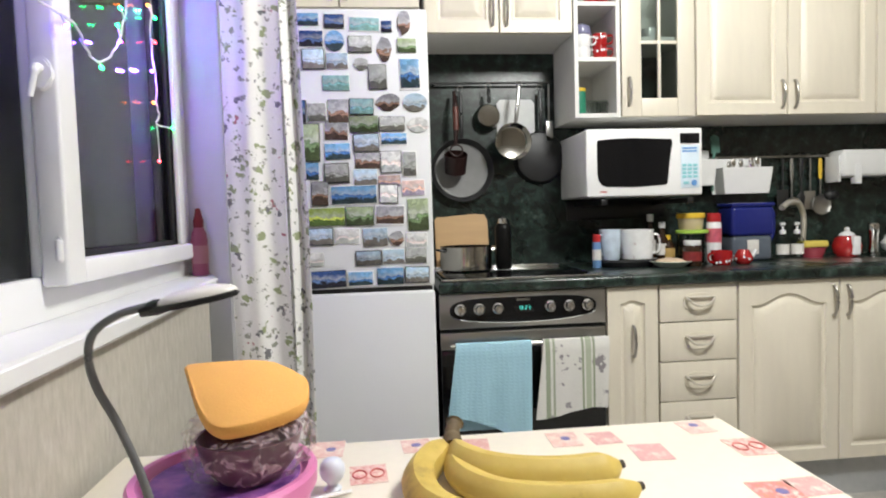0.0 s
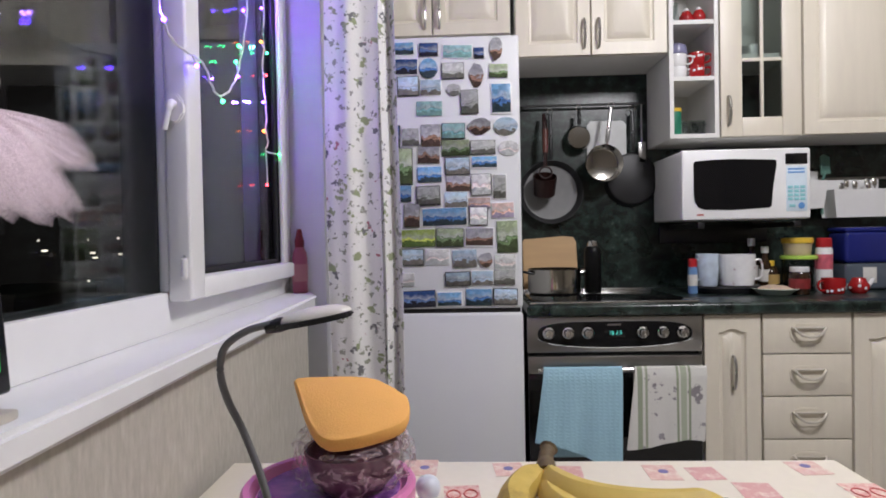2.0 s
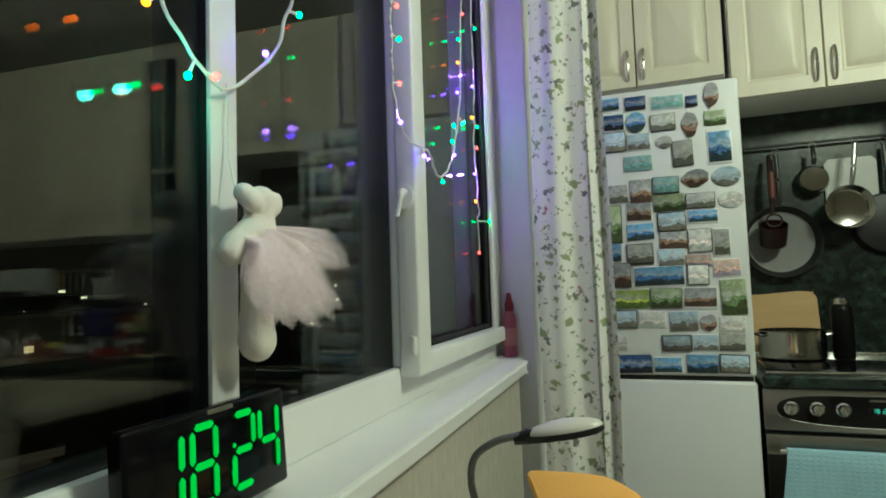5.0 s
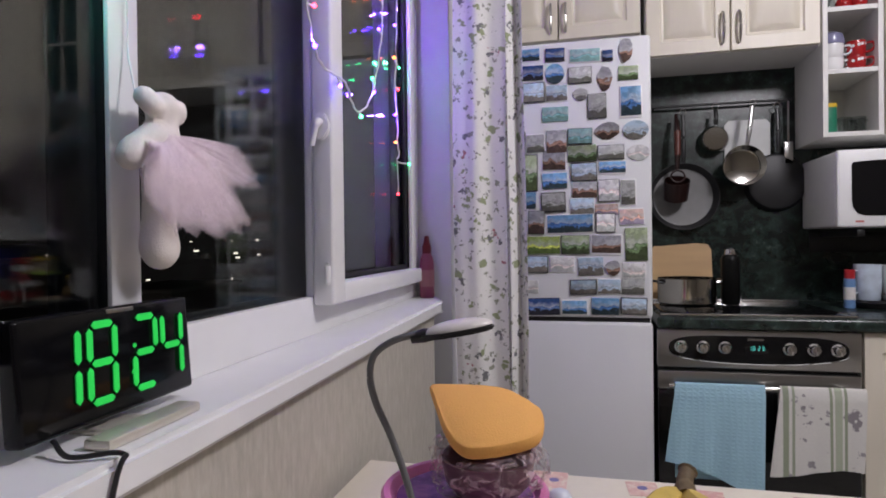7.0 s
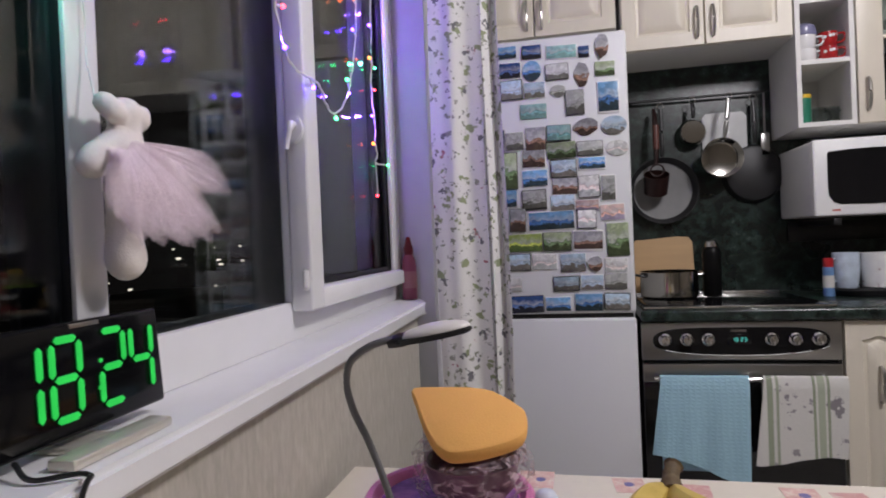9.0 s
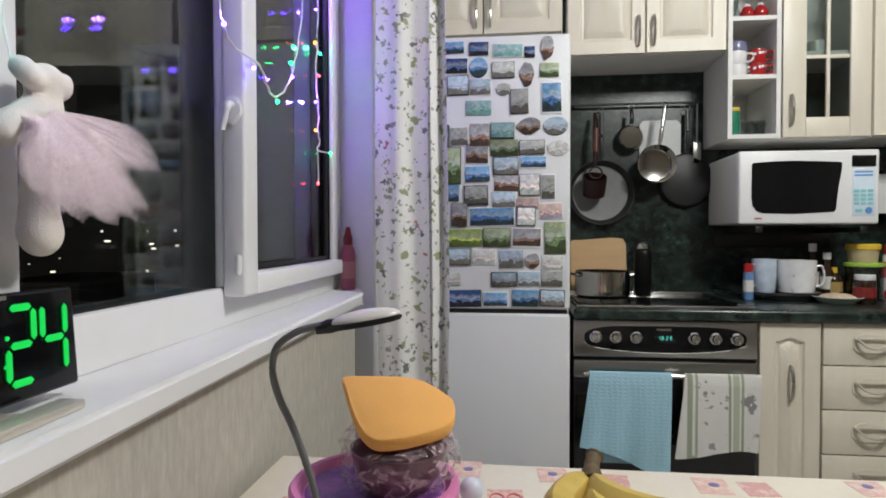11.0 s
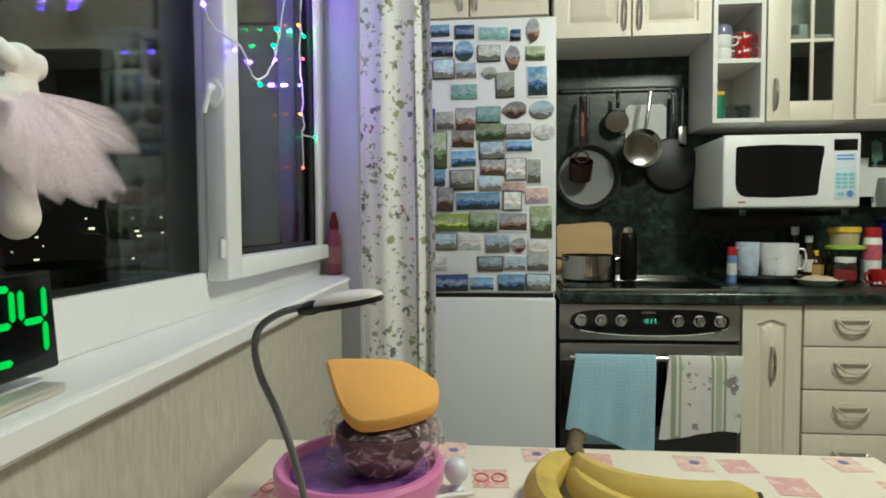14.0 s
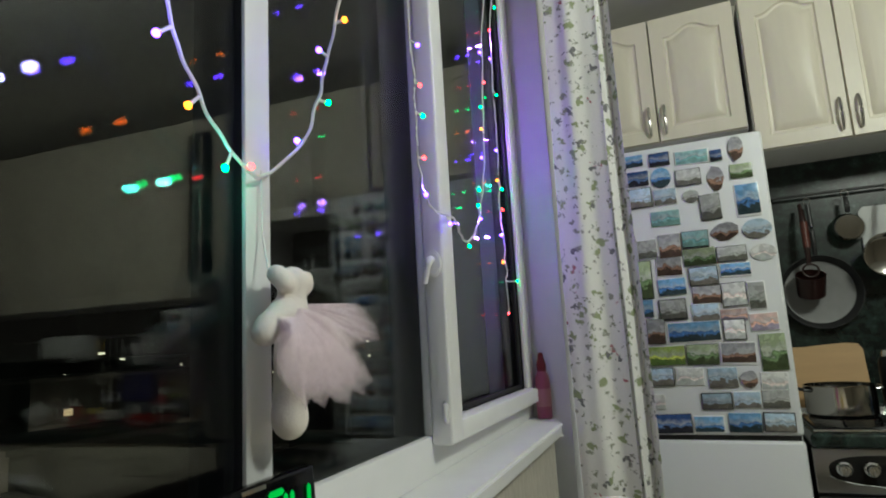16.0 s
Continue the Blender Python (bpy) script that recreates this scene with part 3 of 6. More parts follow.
# ---- microwave on its brackets ----
mw = thing("microwave", "white microwave oven with a dark curved window, on wall brackets", "microwave", pose(0.620, 2.285, 1.172) @ Matrix.Diagonal((0.95, 1, 1, 1)))
part("body", bx(0, 0.505, 0.02, 0.345, 0.008, 0.272, bev=0.010, seg=3), M_white, mw)
part("front", bx(0.0, 0.505, 0.0, 0.022, 0.006, 0.274, bev=0.009, seg=3), M_white, mw, "white moulded front")
wb = bmesh.new()
out = [(0.046, 0.222), (0.052, 0.230), (0.12, 0.234), (0.20, 0.236), (0.362, 0.230), (0.370, 0.226), (0.370, 0.21), (0.358, 0.14), (0.350, 0.058), (0.342, 0.050), (0.20, 0.044), (0.085, 0.047), (0.064, 0.055), (0.050, 0.075), (0.046, 0.10)]
slab(wb, [tuple(p) for p in out], 0.004, "y", 0.0012)
part("door_window", wb, M_blackglass, mw, "dark curved door window", pose(0, 0.0005, 0))
part("display", bx(0.405, 0.490, -0.004, 0.001, 0.212, 0.252, bev=0.002), M_blackglass, mw, "black display")
part("sticker", bx(0.408, 0.488, -0.0025, 0.001, 0.035, 0.205, bev=0.001), mat("pale_blue_sticker", (0.62, 0.72, 0.80), 0.4, vary=0.05), mw, "pale blue instruction sticker")
M_bar = mat("sticker_teal", (0.25, 0.55, 0.58), 0.4)
M_barb = mat("sticker_blue", (0.12, 0.30, 0.62), 0.4)
for i, z in enumerate((0.19, 0.178)):
    part("writing_bar", bx(0.414, 0.478, -0.0035, -0.002, z, z + 0.006), M_barb, mw)
for i in range(4):
    for j in range(3):
        part("button", bx(0.413 + j * 0.024, 0.432 + j * 0.024, -0.0045, -0.002, 0.075 + i * 0.015, 0.086 + i * 0.015, bev=0.001), M_bar, mw)
part("round_button", lathe(bmesh.new(), [(0, 0), (0.012, 0), (0.012, 0.003), (0, 0.003)], 18), M_barb, mw, "blue round button", pose(0.465, -0.002, 0.055, 90, 0, 0))
part("button", bx(0.418, 0.442, -0.0045, -0.002, 0.049, 0.061, bev=0.001), M_bar, mw)
part("maker_mark", bx(0.058, 0.085, -0.001, 0.001, 0.024, 0.030), mat("maker_red", (0.5, 0.12, 0.10), 0.4), mw)
rk = thing("wall_bracket", "black metal wall bracket carrying the microwave", "bracket", pose(0.625, 2.30, 1.148))
for x in (0.06, 0.42):
    part("arm", bx(x, x + 0.025, 0.0, 0.335, 0.0, 0.022, bev=0.002), M_black, rk)
part("wall_plate", bx(0.02, 0.48, 0.325, 0.334, -0.06, 0.02, bev=0.002), M_black, rk)

# ---- curtain ----
def cloth_print(name, base, cell, inks, size, rough=0.85, extra=None):
    """White cloth with scattered sprigs: each cell of a grid of points carries one small ragged mark in one of the inks."""
    m = mat(name, base, rough, vary=0.05, scale=160, bump=0.12)
    nt = m.node_tree
    tc = [k for k in nt.nodes if k.type == "MAPPING"][0]
    src = tc.outputs[0]
    last = None
    for k, (sc, ink, reach) in enumerate(inks):
        warp = nt.nodes.new("ShaderNodeTexNoise")
        warp.inputs["Scale"].default_value = sc * 3.3
        wm = nt.nodes.new("ShaderNodeVectorMath")
        wm.operation = "MULTIPLY_ADD"
        wm.inputs[1].default_value = (0.9 / sc,) * 3
        off = nt.nodes.new("ShaderNodeVectorMath")
        off.operation = "ADD"
        off.inputs[1].default_value = (k * 3.7, k * 1.3, k * 2.1)
        nt.links.new(src, off.inputs[0])
        nt.links.new(off.outputs[0], warp.inputs["Vector"])
        nt.links.new(warp.outputs["Color"], wm.inputs[0])
        nt.links.new(off.outputs[0], wm.inputs[2])
        v = nt.nodes.new("ShaderNodeTexVoronoi")
        v.inputs["Scale"].default_value = sc
        nt.links.new(wm.outputs[0], v.inputs["Vector"])
        lt = nt.nodes.new("ShaderNodeMapRange")
        lt.inputs[1].default_value, lt.inputs[2].default_value = reach * 0.8, reach
        lt.inputs[3].default_value, lt.inputs[4].default_value = 1, 0
        nt.links.new(v.outputs["Distance"], lt.inputs[0])
        mx = nt.nodes.new("ShaderNodeMix")
        mx.data_type = "RGBA"
        nt.links.new(lt.outputs[0], mx.inputs["Factor"])
        if last is None:
            mx.inputs["A"].default_value = (*base, 1)
        else:
            nt.links.new(last, mx.inputs["A"])
        mx.inputs["B"].default_value = (*ink, 1)
        last = mx.outputs["Result"]
    nt.links.new(last, nt.nodes[m["mix"]].inputs[0])
    return m


M_curtain = cloth_print("sprigged_curtain", (0.78, 0.77, 0.74), 1,
                        [(19, (0.30, 0.34, 0.19), 0.27), (17, (0.17, 0.17, 0.17), 0.22), (12, (0.42, 0.16, 0.18), 0.13), (30, (0.30, 0.31, 0.24), 0.24), (36, (0.34, 0.33, 0.30), 0.21)], 1)
M_curtain.node_tree.nodes["Principled BSDF"].inputs["Subsurface Weight"].default_value = 0.0


def hanging(width, height, folds, depth, thick=0.003, seed=1, nz=26, nx=90, flare=0.03):
    """A gathered cloth hanging from z = height to 0, folds running down, in the xz plane."""
    rnd = random.Random(seed)
    ph = [rnd.uniform(0, 6.28) for _ in range(6)]
    bm = bmesh.new()
    grid = {}
    for side in (0, 1):
        for j in range(nz + 1):
            v = j / nz
            for i in range(nx + 1):
                u = i / nx
                fold = math.sin(2 * math.pi * folds * u + ph[0] + 0.5 * math.sin(3 * v + ph[1])) + 0.22 * math.sin(2 * math.pi * folds * 2.3 * u + ph[2] + 1.4 * v)
                x = (u - 0.5) * width * (1 + flare * (1 - v)) + 0.006 * math.sin(7 * v + ph[3])
                y = depth * fold * (0.75 + 0.25 * (1 - v)) + side * thick + 0.05 * 0.2 * math.sin(math.pi * u)
                grid[side, j, i] = bm.verts.new((x, y, v * height))
    for side in (0, 1):
        for j in range(nz):
            for i in range(nx):
                bm.faces.new([grid[side, j + a, i + b] for a, b in ((0, 0), (0, 1), (1, 1), (1, 0))])
    for j in range(nz):
        for i in (0, nx):
            bm.faces.new([grid[a, j + b, i] for a, b in ((0, 0), (1, 0), (1, 1), (0, 1))])
    for i in range(nx):
        for j in (0, nz):
            bm.faces.new([grid[a, j, i + b] for a, b in ((0, 0), (1, 0), (1, 1), (0, 1))])
    return bm


cu = thing("curtain", "white cotton curtain with small green and red sprigs, drawn aside", "curtain", pose(-0.490, 1.645, 0.02))
part("main_drop", hanging(0.150, 2.46, 1.15, 0.013, seed=4), M_curtain, cu, m=pose(-0.021, 0, 0))
part("second_drop", hanging(0.057, 2.46, 1.3, 0.014, seed=9, nx=44), M_curtain, cu, m=pose(0.074, 0.02, 0))
rod = bmesh.new()
tube(rod, [(0.06, -3.6, 2.49), (0.06, 0.20, 2.49)], 0.012, 12)
solid("curtain_rail", rod, M_white, "plain white curtain rail under the ceiling", "curtain rail", WALL, kind="thing")

# ---- table with its oilcloth ----
TX0, TX1, TY0, TY1 = -0.60, 0.392, -0.10, 0.985
tb = thing("dining_table", "dining table beneath a patterned oilcloth", "table", pose((TX0 + TX1) / 2, (TY0 + TY1) / 2, 0))
hw, hl = (TX1 - TX0) / 2, (TY1 - TY0) / 2
M_wood = mat("table_wood", (0.30, 0.19, 0.10), 0.5, stretch=(1, 0.1, 1))
part("tabletop", bx(-hw, hw, -hl, hl, 0.718, 0.745, bev=0.004), M_wood, tb)
for sx in (-1, 1):
    for sy in (-1, 1):
        part("leg", bx(sx * (hw - 0.06) - 0.025, sx * (hw - 0.06) + 0.025, sy * (hl - 0.06) - 0.025, sy * (hl - 0.06) + 0.025, 0, 0.718, bev=0.004), M_wood, tb)
M_oil = mat("oilcloth", (0.80, 0.74, 0.62), 0.38, vary=0.04, scale=60, bump=0.05)
oc = bmesh.new()
box(oc, TX0 - 0.006, TX1 + 0.006, TY0 - 0.006, TY1 + 0.006, 0.7455, 0.750, bev=0.002)
for a in ((TX1 + 0.003, TX1 + 0.006, TY0, TY1), (TX0, TX1, TY1 + 0.003, TY1 + 0.006)):
    box(oc, *a, 0.60, 0.748)
cloth = solid("tablecloth", oc, M_oil, "cream oilcloth printed with pink and red square motifs", "tablecloth", kind="thing")

# ---- things at the window ----
# digital clock
ck = thing("digital_clock", "black mirrored digital clock with large green digits on the sill", "clock", WALL @ pose(-0.062, -1.316, 0.972, 0, 0, 90))
part("case", bx(0, 0.216, 0.0, 0.018, 0.012, 0.112, bev=0.004, seg=3), mat("clock_black", (0.004, 0.004, 0.005), 0.12, vary=0.05, bump=0.0, spec=0.18), ck, "glossy black clock case", pose(0, 0, 0, -4, 0, 0))
M_digit = glow("green_digits", (0.005, 0.80, 0.10), 0.18)
xs = (0.050, 0.069, 0.125, 0.166)
for ch, x in zip("1824", xs):
    w = 0.030
    if ch == "1":
        x, w = 0.026, 0.030
    for seg in seg_digit(ch, x, 0.030, w, 0.068, 0.0068, -0.0012, 0.0, lean=0.05):
        part("digit_segment", seg, M_digit, ck, "glowing green segment of a digit", pose(0, -0.0012, 0, -4, 0, 0), smooth=False)
for z in (0.049, 0.074):
    part("colon_dot", lathe(bmesh.new(), [(0, 0), (0.0022, 0), (0.0022, 0.0012), (0, 0.0012)], 10), M_digit, ck, "", pose(0.115, -0.0045 - (z - 0.05) * 0.05, z, 90, 0, 0))
fbm = bx(0.040, 0.165, -0.042, -0.016, 0.0, 0.010, bev=0.003)
box(fbm, 0.075, 0.128, -0.0225, 0.032, 0.0, 0.006, bev=0.002)
part("foot", fbm, M_pull, ck, "bright metal foot bar")
part("touch_bar", bx(0.095, 0.130, -0.0016, 0.002, 0.106, 0.110, bev=0.0006), M_nickel, ck, "", pose(0, 0.0005, 0, -4, 0, 0))
cb = bmesh.new()
tube(cb, spline([(-0.06, -1.29, 0.984), (-0.035, -1.30, 0.976), (0.0, -1.285, 0.9755), (0.004, -1.30, 0.955), (-0.008, -1.33, 0.80), (-0.012, -1.36, 0.60)], 8), 0.0022, 8)
solid("power_cable", cb, M_black, "thin black power cable from the clock over the sill", "cable", WALL, kind="thing")


# plush toy in a tutu, one plain shape
def ball(bm, c, r, m=None, u=18, v=12):
    bmesh.ops.create_uvsphere(bm, u_segments=u, v_segments=v, radius=1.0, matrix=Matrix.Translation(c) @ (m or Matrix()) @ Matrix.Diagonal((*((r, r, r) if isinstance(r, float) else r), 1)))


BALLS = [(-1.126, 1.262, 0.017), (-1.139, 1.248, 0.019), (-1.125, 1.287, 0.0225), (-1.104, 1.285, 0.014), (-1.154, 1.294, 0.013), (-1.15, 1.283, 0.011), (-1.098, 1.294, 0.009), (-1.174, 1.23, 0.018), (-1.162, 1.242, 0.016), (-1.144, 1.251, 0.017), (-1.125, 1.244, 0.022), (-1.127, 1.219, 0.023), (-1.131, 1.194, 0.021), (-1.134, 1.169, 0.02), (-1.134, 1.147, 0.02), (-1.132, 1.132, 0.0215)]
blob = bpy.data.metaballs.new("plush_shape")
blob.resolution, blob.threshold = 0.004, 0.9
for k, (u, z, r) in enumerate(BALLS):
    el = blob.elements.new()
    el.co, el.radius = (-0.078 + (0.008 if k == 5 else 0), u, z), r * 1.66
blob_ob = new("plush_shape", blob)
bpy.context.view_layer.update()
body = bpy.data.meshes.new_from_object(blob_ob.evaluated_get(bpy.context.evaluated_depsgraph_get()))
toy = bmesh.new()
toy.from_mesh(body)
bpy.data.objects.remove(blob_ob)
bpy.data.metaballs.remove(blob)
bpy.data.meshes.remove(body)
plush = len(toy.faces)
hem_layer = toy.verts.layers.float.new("hem")
# tulle: a long fan behind and a shorter one in front, each of a few ruffled layers
rnd = random.Random(5)
BACK_FAN = (Vector((-0.078, -1.128, 1.262)), [(2, 0.135), (-4, 0.165), (-9, 0.186), (-13, 0.194), (-15, 0.176), (-19, 0.148), (-26, 0.118)], 4)
FRONT_FAN = (Vector((-0.052, -1.160, 1.262)), [(-20, 0.095), (-28, 0.130), (-33, 0.180), (-38, 0.160), (-42, 0.168), (-46, 0.142), (-52, 0.146), (-59, 0.134), (-66, 0.112), (-74, 0.120), (-82, 0.104), (-90, 0.112), (-98, 0.090), (-106, 0.094), (-114, 0.084), (-122, 0.070)], 6)
for waist, hem, layers in (BACK_FAN, FRONT_FAN):
    for layer in range(layers):
        na, nr = 80, 10
        rows = []
        shift = rnd.uniform(-0.8, 0.8)
        for i in range(na + 1):
            t = i / na
            deg = hem[0][0] + (hem[-1][0] - hem[0][0]) * t
            k = max(q for q in range(len(hem) - 1) if hem[q][0] >= deg or q == 0)
            s = min(1, max(0, (deg - hem[k][0]) / (hem[k + 1][0] - hem[k][0])))
            reach = (hem[k][1] + (hem[k + 1][1] - hem[k][1]) * s) * (1 - 0.03 * layer) + 0.005 * noise.noise(Vector((i * 0.45, layer * 3.1, 0)))
            d = Vector((0, math.cos(radians(deg + shift)), math.sin(radians(deg + shift))))
            row = []
            for j in range(nr + 1):
                v = j / nr
                r = 0.018 + (reach - 0.018) * v
                out = 0.012 * math.sin(min(1, v * 2.2) * 1.5) - 0.003 * layer + 0.004 * v * noise.noise(Vector((t * 9, v * 2.5, layer * 2.3))) + 0.0012 * v * noise.noise(Vector((t * 31, v * 6.0, layer * 5.7)))
                row.append(toy.verts.new(waist + d * r + Vector((out, 0, 0))))
                row[-1][hem_layer] = v
            rows.append(row)
        for a, b in zip(rows, rows[1:]):
            for j in range(nr):
                toy.faces.new((a[j], b[j], b[j + 1], a[j + 1]))
tulle = mat("pink_tulle", (0.92, 0.78, 0.86), 0.9, vary=0.05, scale=500, bump=0.05)
tb2 = tulle.node_tree.nodes["Principled BSDF"]
mesh_noise = tulle.node_tree.nodes.new("ShaderNodeTexNoise")
mesh_noise.inputs["Scale"].default_value = 260
mr = tulle.node_tree.nodes.new("ShaderNodeMapRange")
mr.inputs[1].default_value, mr.inputs[2].default_value, mr.inputs[3].default_value, mr.inputs[4].default_value = 0.38, 0.62, 0.06, 0.85
tulle.node_tree.links.new(mesh_noise.outputs[0], mr.inputs[0])
hem_at, thin, see = (tulle.node_tree.nodes.new("ShaderNode" + k) for k in ("Attribute", "MapRange", "Math"))
hem_at.attribute_name, see.operation = "hem", "MULTIPLY"
thin.inputs[1].default_value, thin.inputs[2].default_value, thin.inputs[3].default_value, thin.inputs[4].default_value = 0.35, 1.0, 1.0, 0.34
tulle.node_tree.links.new(hem_at.outputs["Fac"], thin.inputs[0])
tulle.node_tree.links.new(mr.outputs[0], see.inputs[0])
tulle.node_tree.links.new(thin.outputs[0], see.inputs[1])
tulle.node_tree.links.new(see.outputs[0], tb2.inputs["Alpha"])
M_plush = mat("white_plush", (0.80, 0.74, 0.70), 0.95, vary=0.06, scale=500, bump=0.2)
ty = part("plush_toy", toy, M_plush, None, "", WALL)
ty.data.materials.append(tulle)
for p in ty.data.polygons:
    if p.index >= plush:
        p.material_index = 1
tagged(ty, "white plush toy in a pink tulle skirt hung at the window", "plush toy")
hg = bmesh.new()
tube(hg, [(-0.090, -1.150, 1.295), (-0.105, -1.142, 1.34), (-0.108, -1.140, 1.42)], 0.0012, 6)
solid("hanging_thread", hg, M_white, "thin white thread holding the plush toy to the mullion", "thread", WALL, kind="thing")

# bottle on the sill
bt = thing("bottle", "pink plastic squeeze bottle with a dark red cap on the sill", "bottle", WALL @ pose(-0.070, 0.118, 0.972))
part("body", lathe(bmesh.new(), [(0, 0), (0.020, 0), (0.023, 0.004), (0.022, 0.05), (0.023, 0.10), (0.020, 0.122), (0.013, 0.138), (0.012, 0.142), (0, 0.142)], 24), mat("pink_plastic", (0.34, 0.085, 0.14), 0.35, vary=0.06), bt)
part("cap", lathe(bmesh.new(), [(0.014, 0.138), (0.0145, 0.158), (0.010, 0.172), (0.0065, 0.192), (0, 0.194)], 20), mat("dark_red_plastic", (0.17, 0.010, 0.018), 0.35), bt, "dark red pointed cap")
part("label", lathe(bmesh.new(), [(0.0230, 0.035), (0.0234, 0.037), (0.0236, 0.085), (0.0232, 0.087)], 24), mat("pale_label", (0.46, 0.20, 0.22), 0.5), bt)

# ---- string lights ----
M_wire = mat("milky_wire", (0.72, 0.72, 0.70), 0.4, vary=0.05)
BULB = {"green": glow("green_bulb", (0.010, 1.0, 0.16), 30.0), "violet": glow("violet_bulb", (0.075, 0.022, 1.0), 60.0),
        "red": glow("red_bulb", (1.0, 0.030, 0.040), 18.0), "amber": glow("amber_bulb", (1.0, 0.16, 0.012), 18.0)}
gar = thing("string_lights", "white-wired string lights in green, violet, red and amber on the window", "string lights", WALL)
# each wire hangs free at its upper ends and lies near the glass where it sags; then its bulbs as far as they can be told apart
WIRES = {
    "a": [(-0.033, -1.394, 2.30), (-0.033, -1.394, 1.88), (-0.038, -1.367, 1.619), (-0.069, -1.319, 1.523), (-0.081, -1.283, 1.481), (-0.093, -1.227, 1.436), (-0.098, -1.176, 1.41), (-0.098, -1.147, 1.411),
          (-0.085, -1.089, 1.465), (-0.069, -1.077, 1.523), (-0.052, -1.079, 1.577), (-0.033, -1.078, 1.647), (-0.033, -1.036, 1.834), (-0.033, -1.0, 2.201)],
    "b": [(-0.03, -0.88, 2.30), (-0.03, -0.864, 1.735), (-0.03, -0.854, 1.662), (-0.03, -0.853, 1.566), (-0.03, -0.851, 1.493), (-0.035, -0.815, 1.446), (-0.045, -0.751, 1.437), (-0.055, -0.668, 1.446), (-0.062, -0.602, 1.449),
          (-0.072, -0.544, 1.429), (-0.085, -0.477, 1.426), (-0.09, -0.411, 1.446), (-0.1, -0.324, 1.499), (-0.108, -0.264, 1.562), (-0.11, -0.207, 1.683), (-0.11, -0.173, 1.904), (-0.11, -0.124, 2.149), (-0.08, -0.11, 2.32)],
    "c": [(-0.08, -0.03, 2.32), (-0.11, -0.034, 2.197), (-0.11, -0.06, 1.914), (-0.11, -0.056, 1.828), (-0.11, -0.064, 1.689), (-0.11, -0.08, 1.568), (-0.11, -0.058, 1.489), (-0.11, -0.063, 1.423), (-0.108, -0.052, 1.4), (-0.108, -0.076, 1.373), (-0.106, 0.011, 1.377)],
}
LAMPS = {
    "a": [(-1.339, 1.481, "violet"), (-1.279, 1.444, "amber"), (-1.22, 1.396, "green"), (-1.186, 1.413, "red"), (-1.103, 1.462, "violet"), (-1.059, 1.525, "green"), (-1.105, 1.573, "violet"), (-1.079, 1.62, "amber")],
    "b": [(-0.825, 1.703, "violet"), (-0.838, 1.63, "red"), (-0.798, 1.583, "green"), (-0.836, 1.506, "red"), (-0.831, 1.449, "violet"), (-0.662, 1.43, "violet"), (-0.457, 1.418, "green"), (-0.328, 1.501, "violet"), (-0.329, 1.559, "green"),
          (-0.312, 1.613, "green"), (-0.317, 1.71, "violet"), (-0.29, 1.783, "amber"), (-0.269, 1.846, "green"), (-0.164, 1.927, "red"), (-0.214, 2.015, "violet")],
    "c": [(-0.064, 2.144, "red"), (-0.101, 2.051, "violet"), (-0.007, 1.937, "green"), (-0.103, 1.753, "violet"), (-0.129, 1.67, "amber"), (-0.022, 1.639, "green"), (0.0, 1.578, "red"), (-0.129, 1.487, "violet"), (-0.126, 1.426, "amber"), (0.053, 1.382, "green")],
}
TOP = {"a": 1.66, "b": 1.74, "c": 2.2}


def bulb(base, tip, colour):
    """One bulb on its short socket, from the wire at base towards tip."""
    way = tip - base
    tip = base + way.normalized() * min(0.026, max(0.012, way.length))
    st = part("socket", tube(bmesh.new(), [base, base + (tip - base) * 0.8], 0.0019, 6), M_wire, gar)
    bb = bmesh.new()
    bmesh.ops.create_uvsphere(bb, u_segments=10, v_segments=7, radius=0.0038, matrix=Matrix.Translation(tip))
    part("bulb", bb, BULB[colour], st, colour + " glowing bulb")


rnd = random.Random(12)
for key, pts in WIRES.items():
    line = spline(pts, 7)
    wb = bmesh.new()
    tube(wb, [p + Vector((0.0012 * math.sin(i * 1.3), 0.0015 * math.sin(i * 0.9), 0)) for i, p in enumerate(line)], 0.0021, 6)
    part("wire", wb, M_wire, gar)
    for u, z, colour in LAMPS[key]:
        base = min(line, key=lambda p: (p.y - u) ** 2 + (p.z - z) ** 2)
        bulb(base, Vector((base.x + 0.004, u, z)), colour)
    nxt = 0.0
    for p in line:
        if p.z > TOP[key] and (key != "b" or p.y < -0.5) and abs(p.z - nxt) > 0.065:
            nxt = p.z
            bulb(p, p + Vector((0.004, rnd.choice((-1, 1)) * 0.018, rnd.uniform(-0.01, 0.01))), rnd.choice(("violet", "green", "violet", "amber", "red")))
part("wire", tube(bmesh.new(), spline([(-0.108, -0.076, 1.373), (-0.107, -0.074, 1.333), (-0.107, -0.071, 1.297)], 4), 0.0015, 6), M_wire, gar)
bulb(Vector((-0.107, -0.071, 1.297)), Vector((-0.107, -0.075, 1.281)), "red")

# ---- prints on the oilcloth: flat patches, two or three side by side ----
def patch_print(name, a, b, scale):
    return blotched(mat(name, a, 0.38, vary=0.04, bump=0.05), [a, b, (0.80, 0.72, 0.62)], scale, width=0.16, centre=0.5)


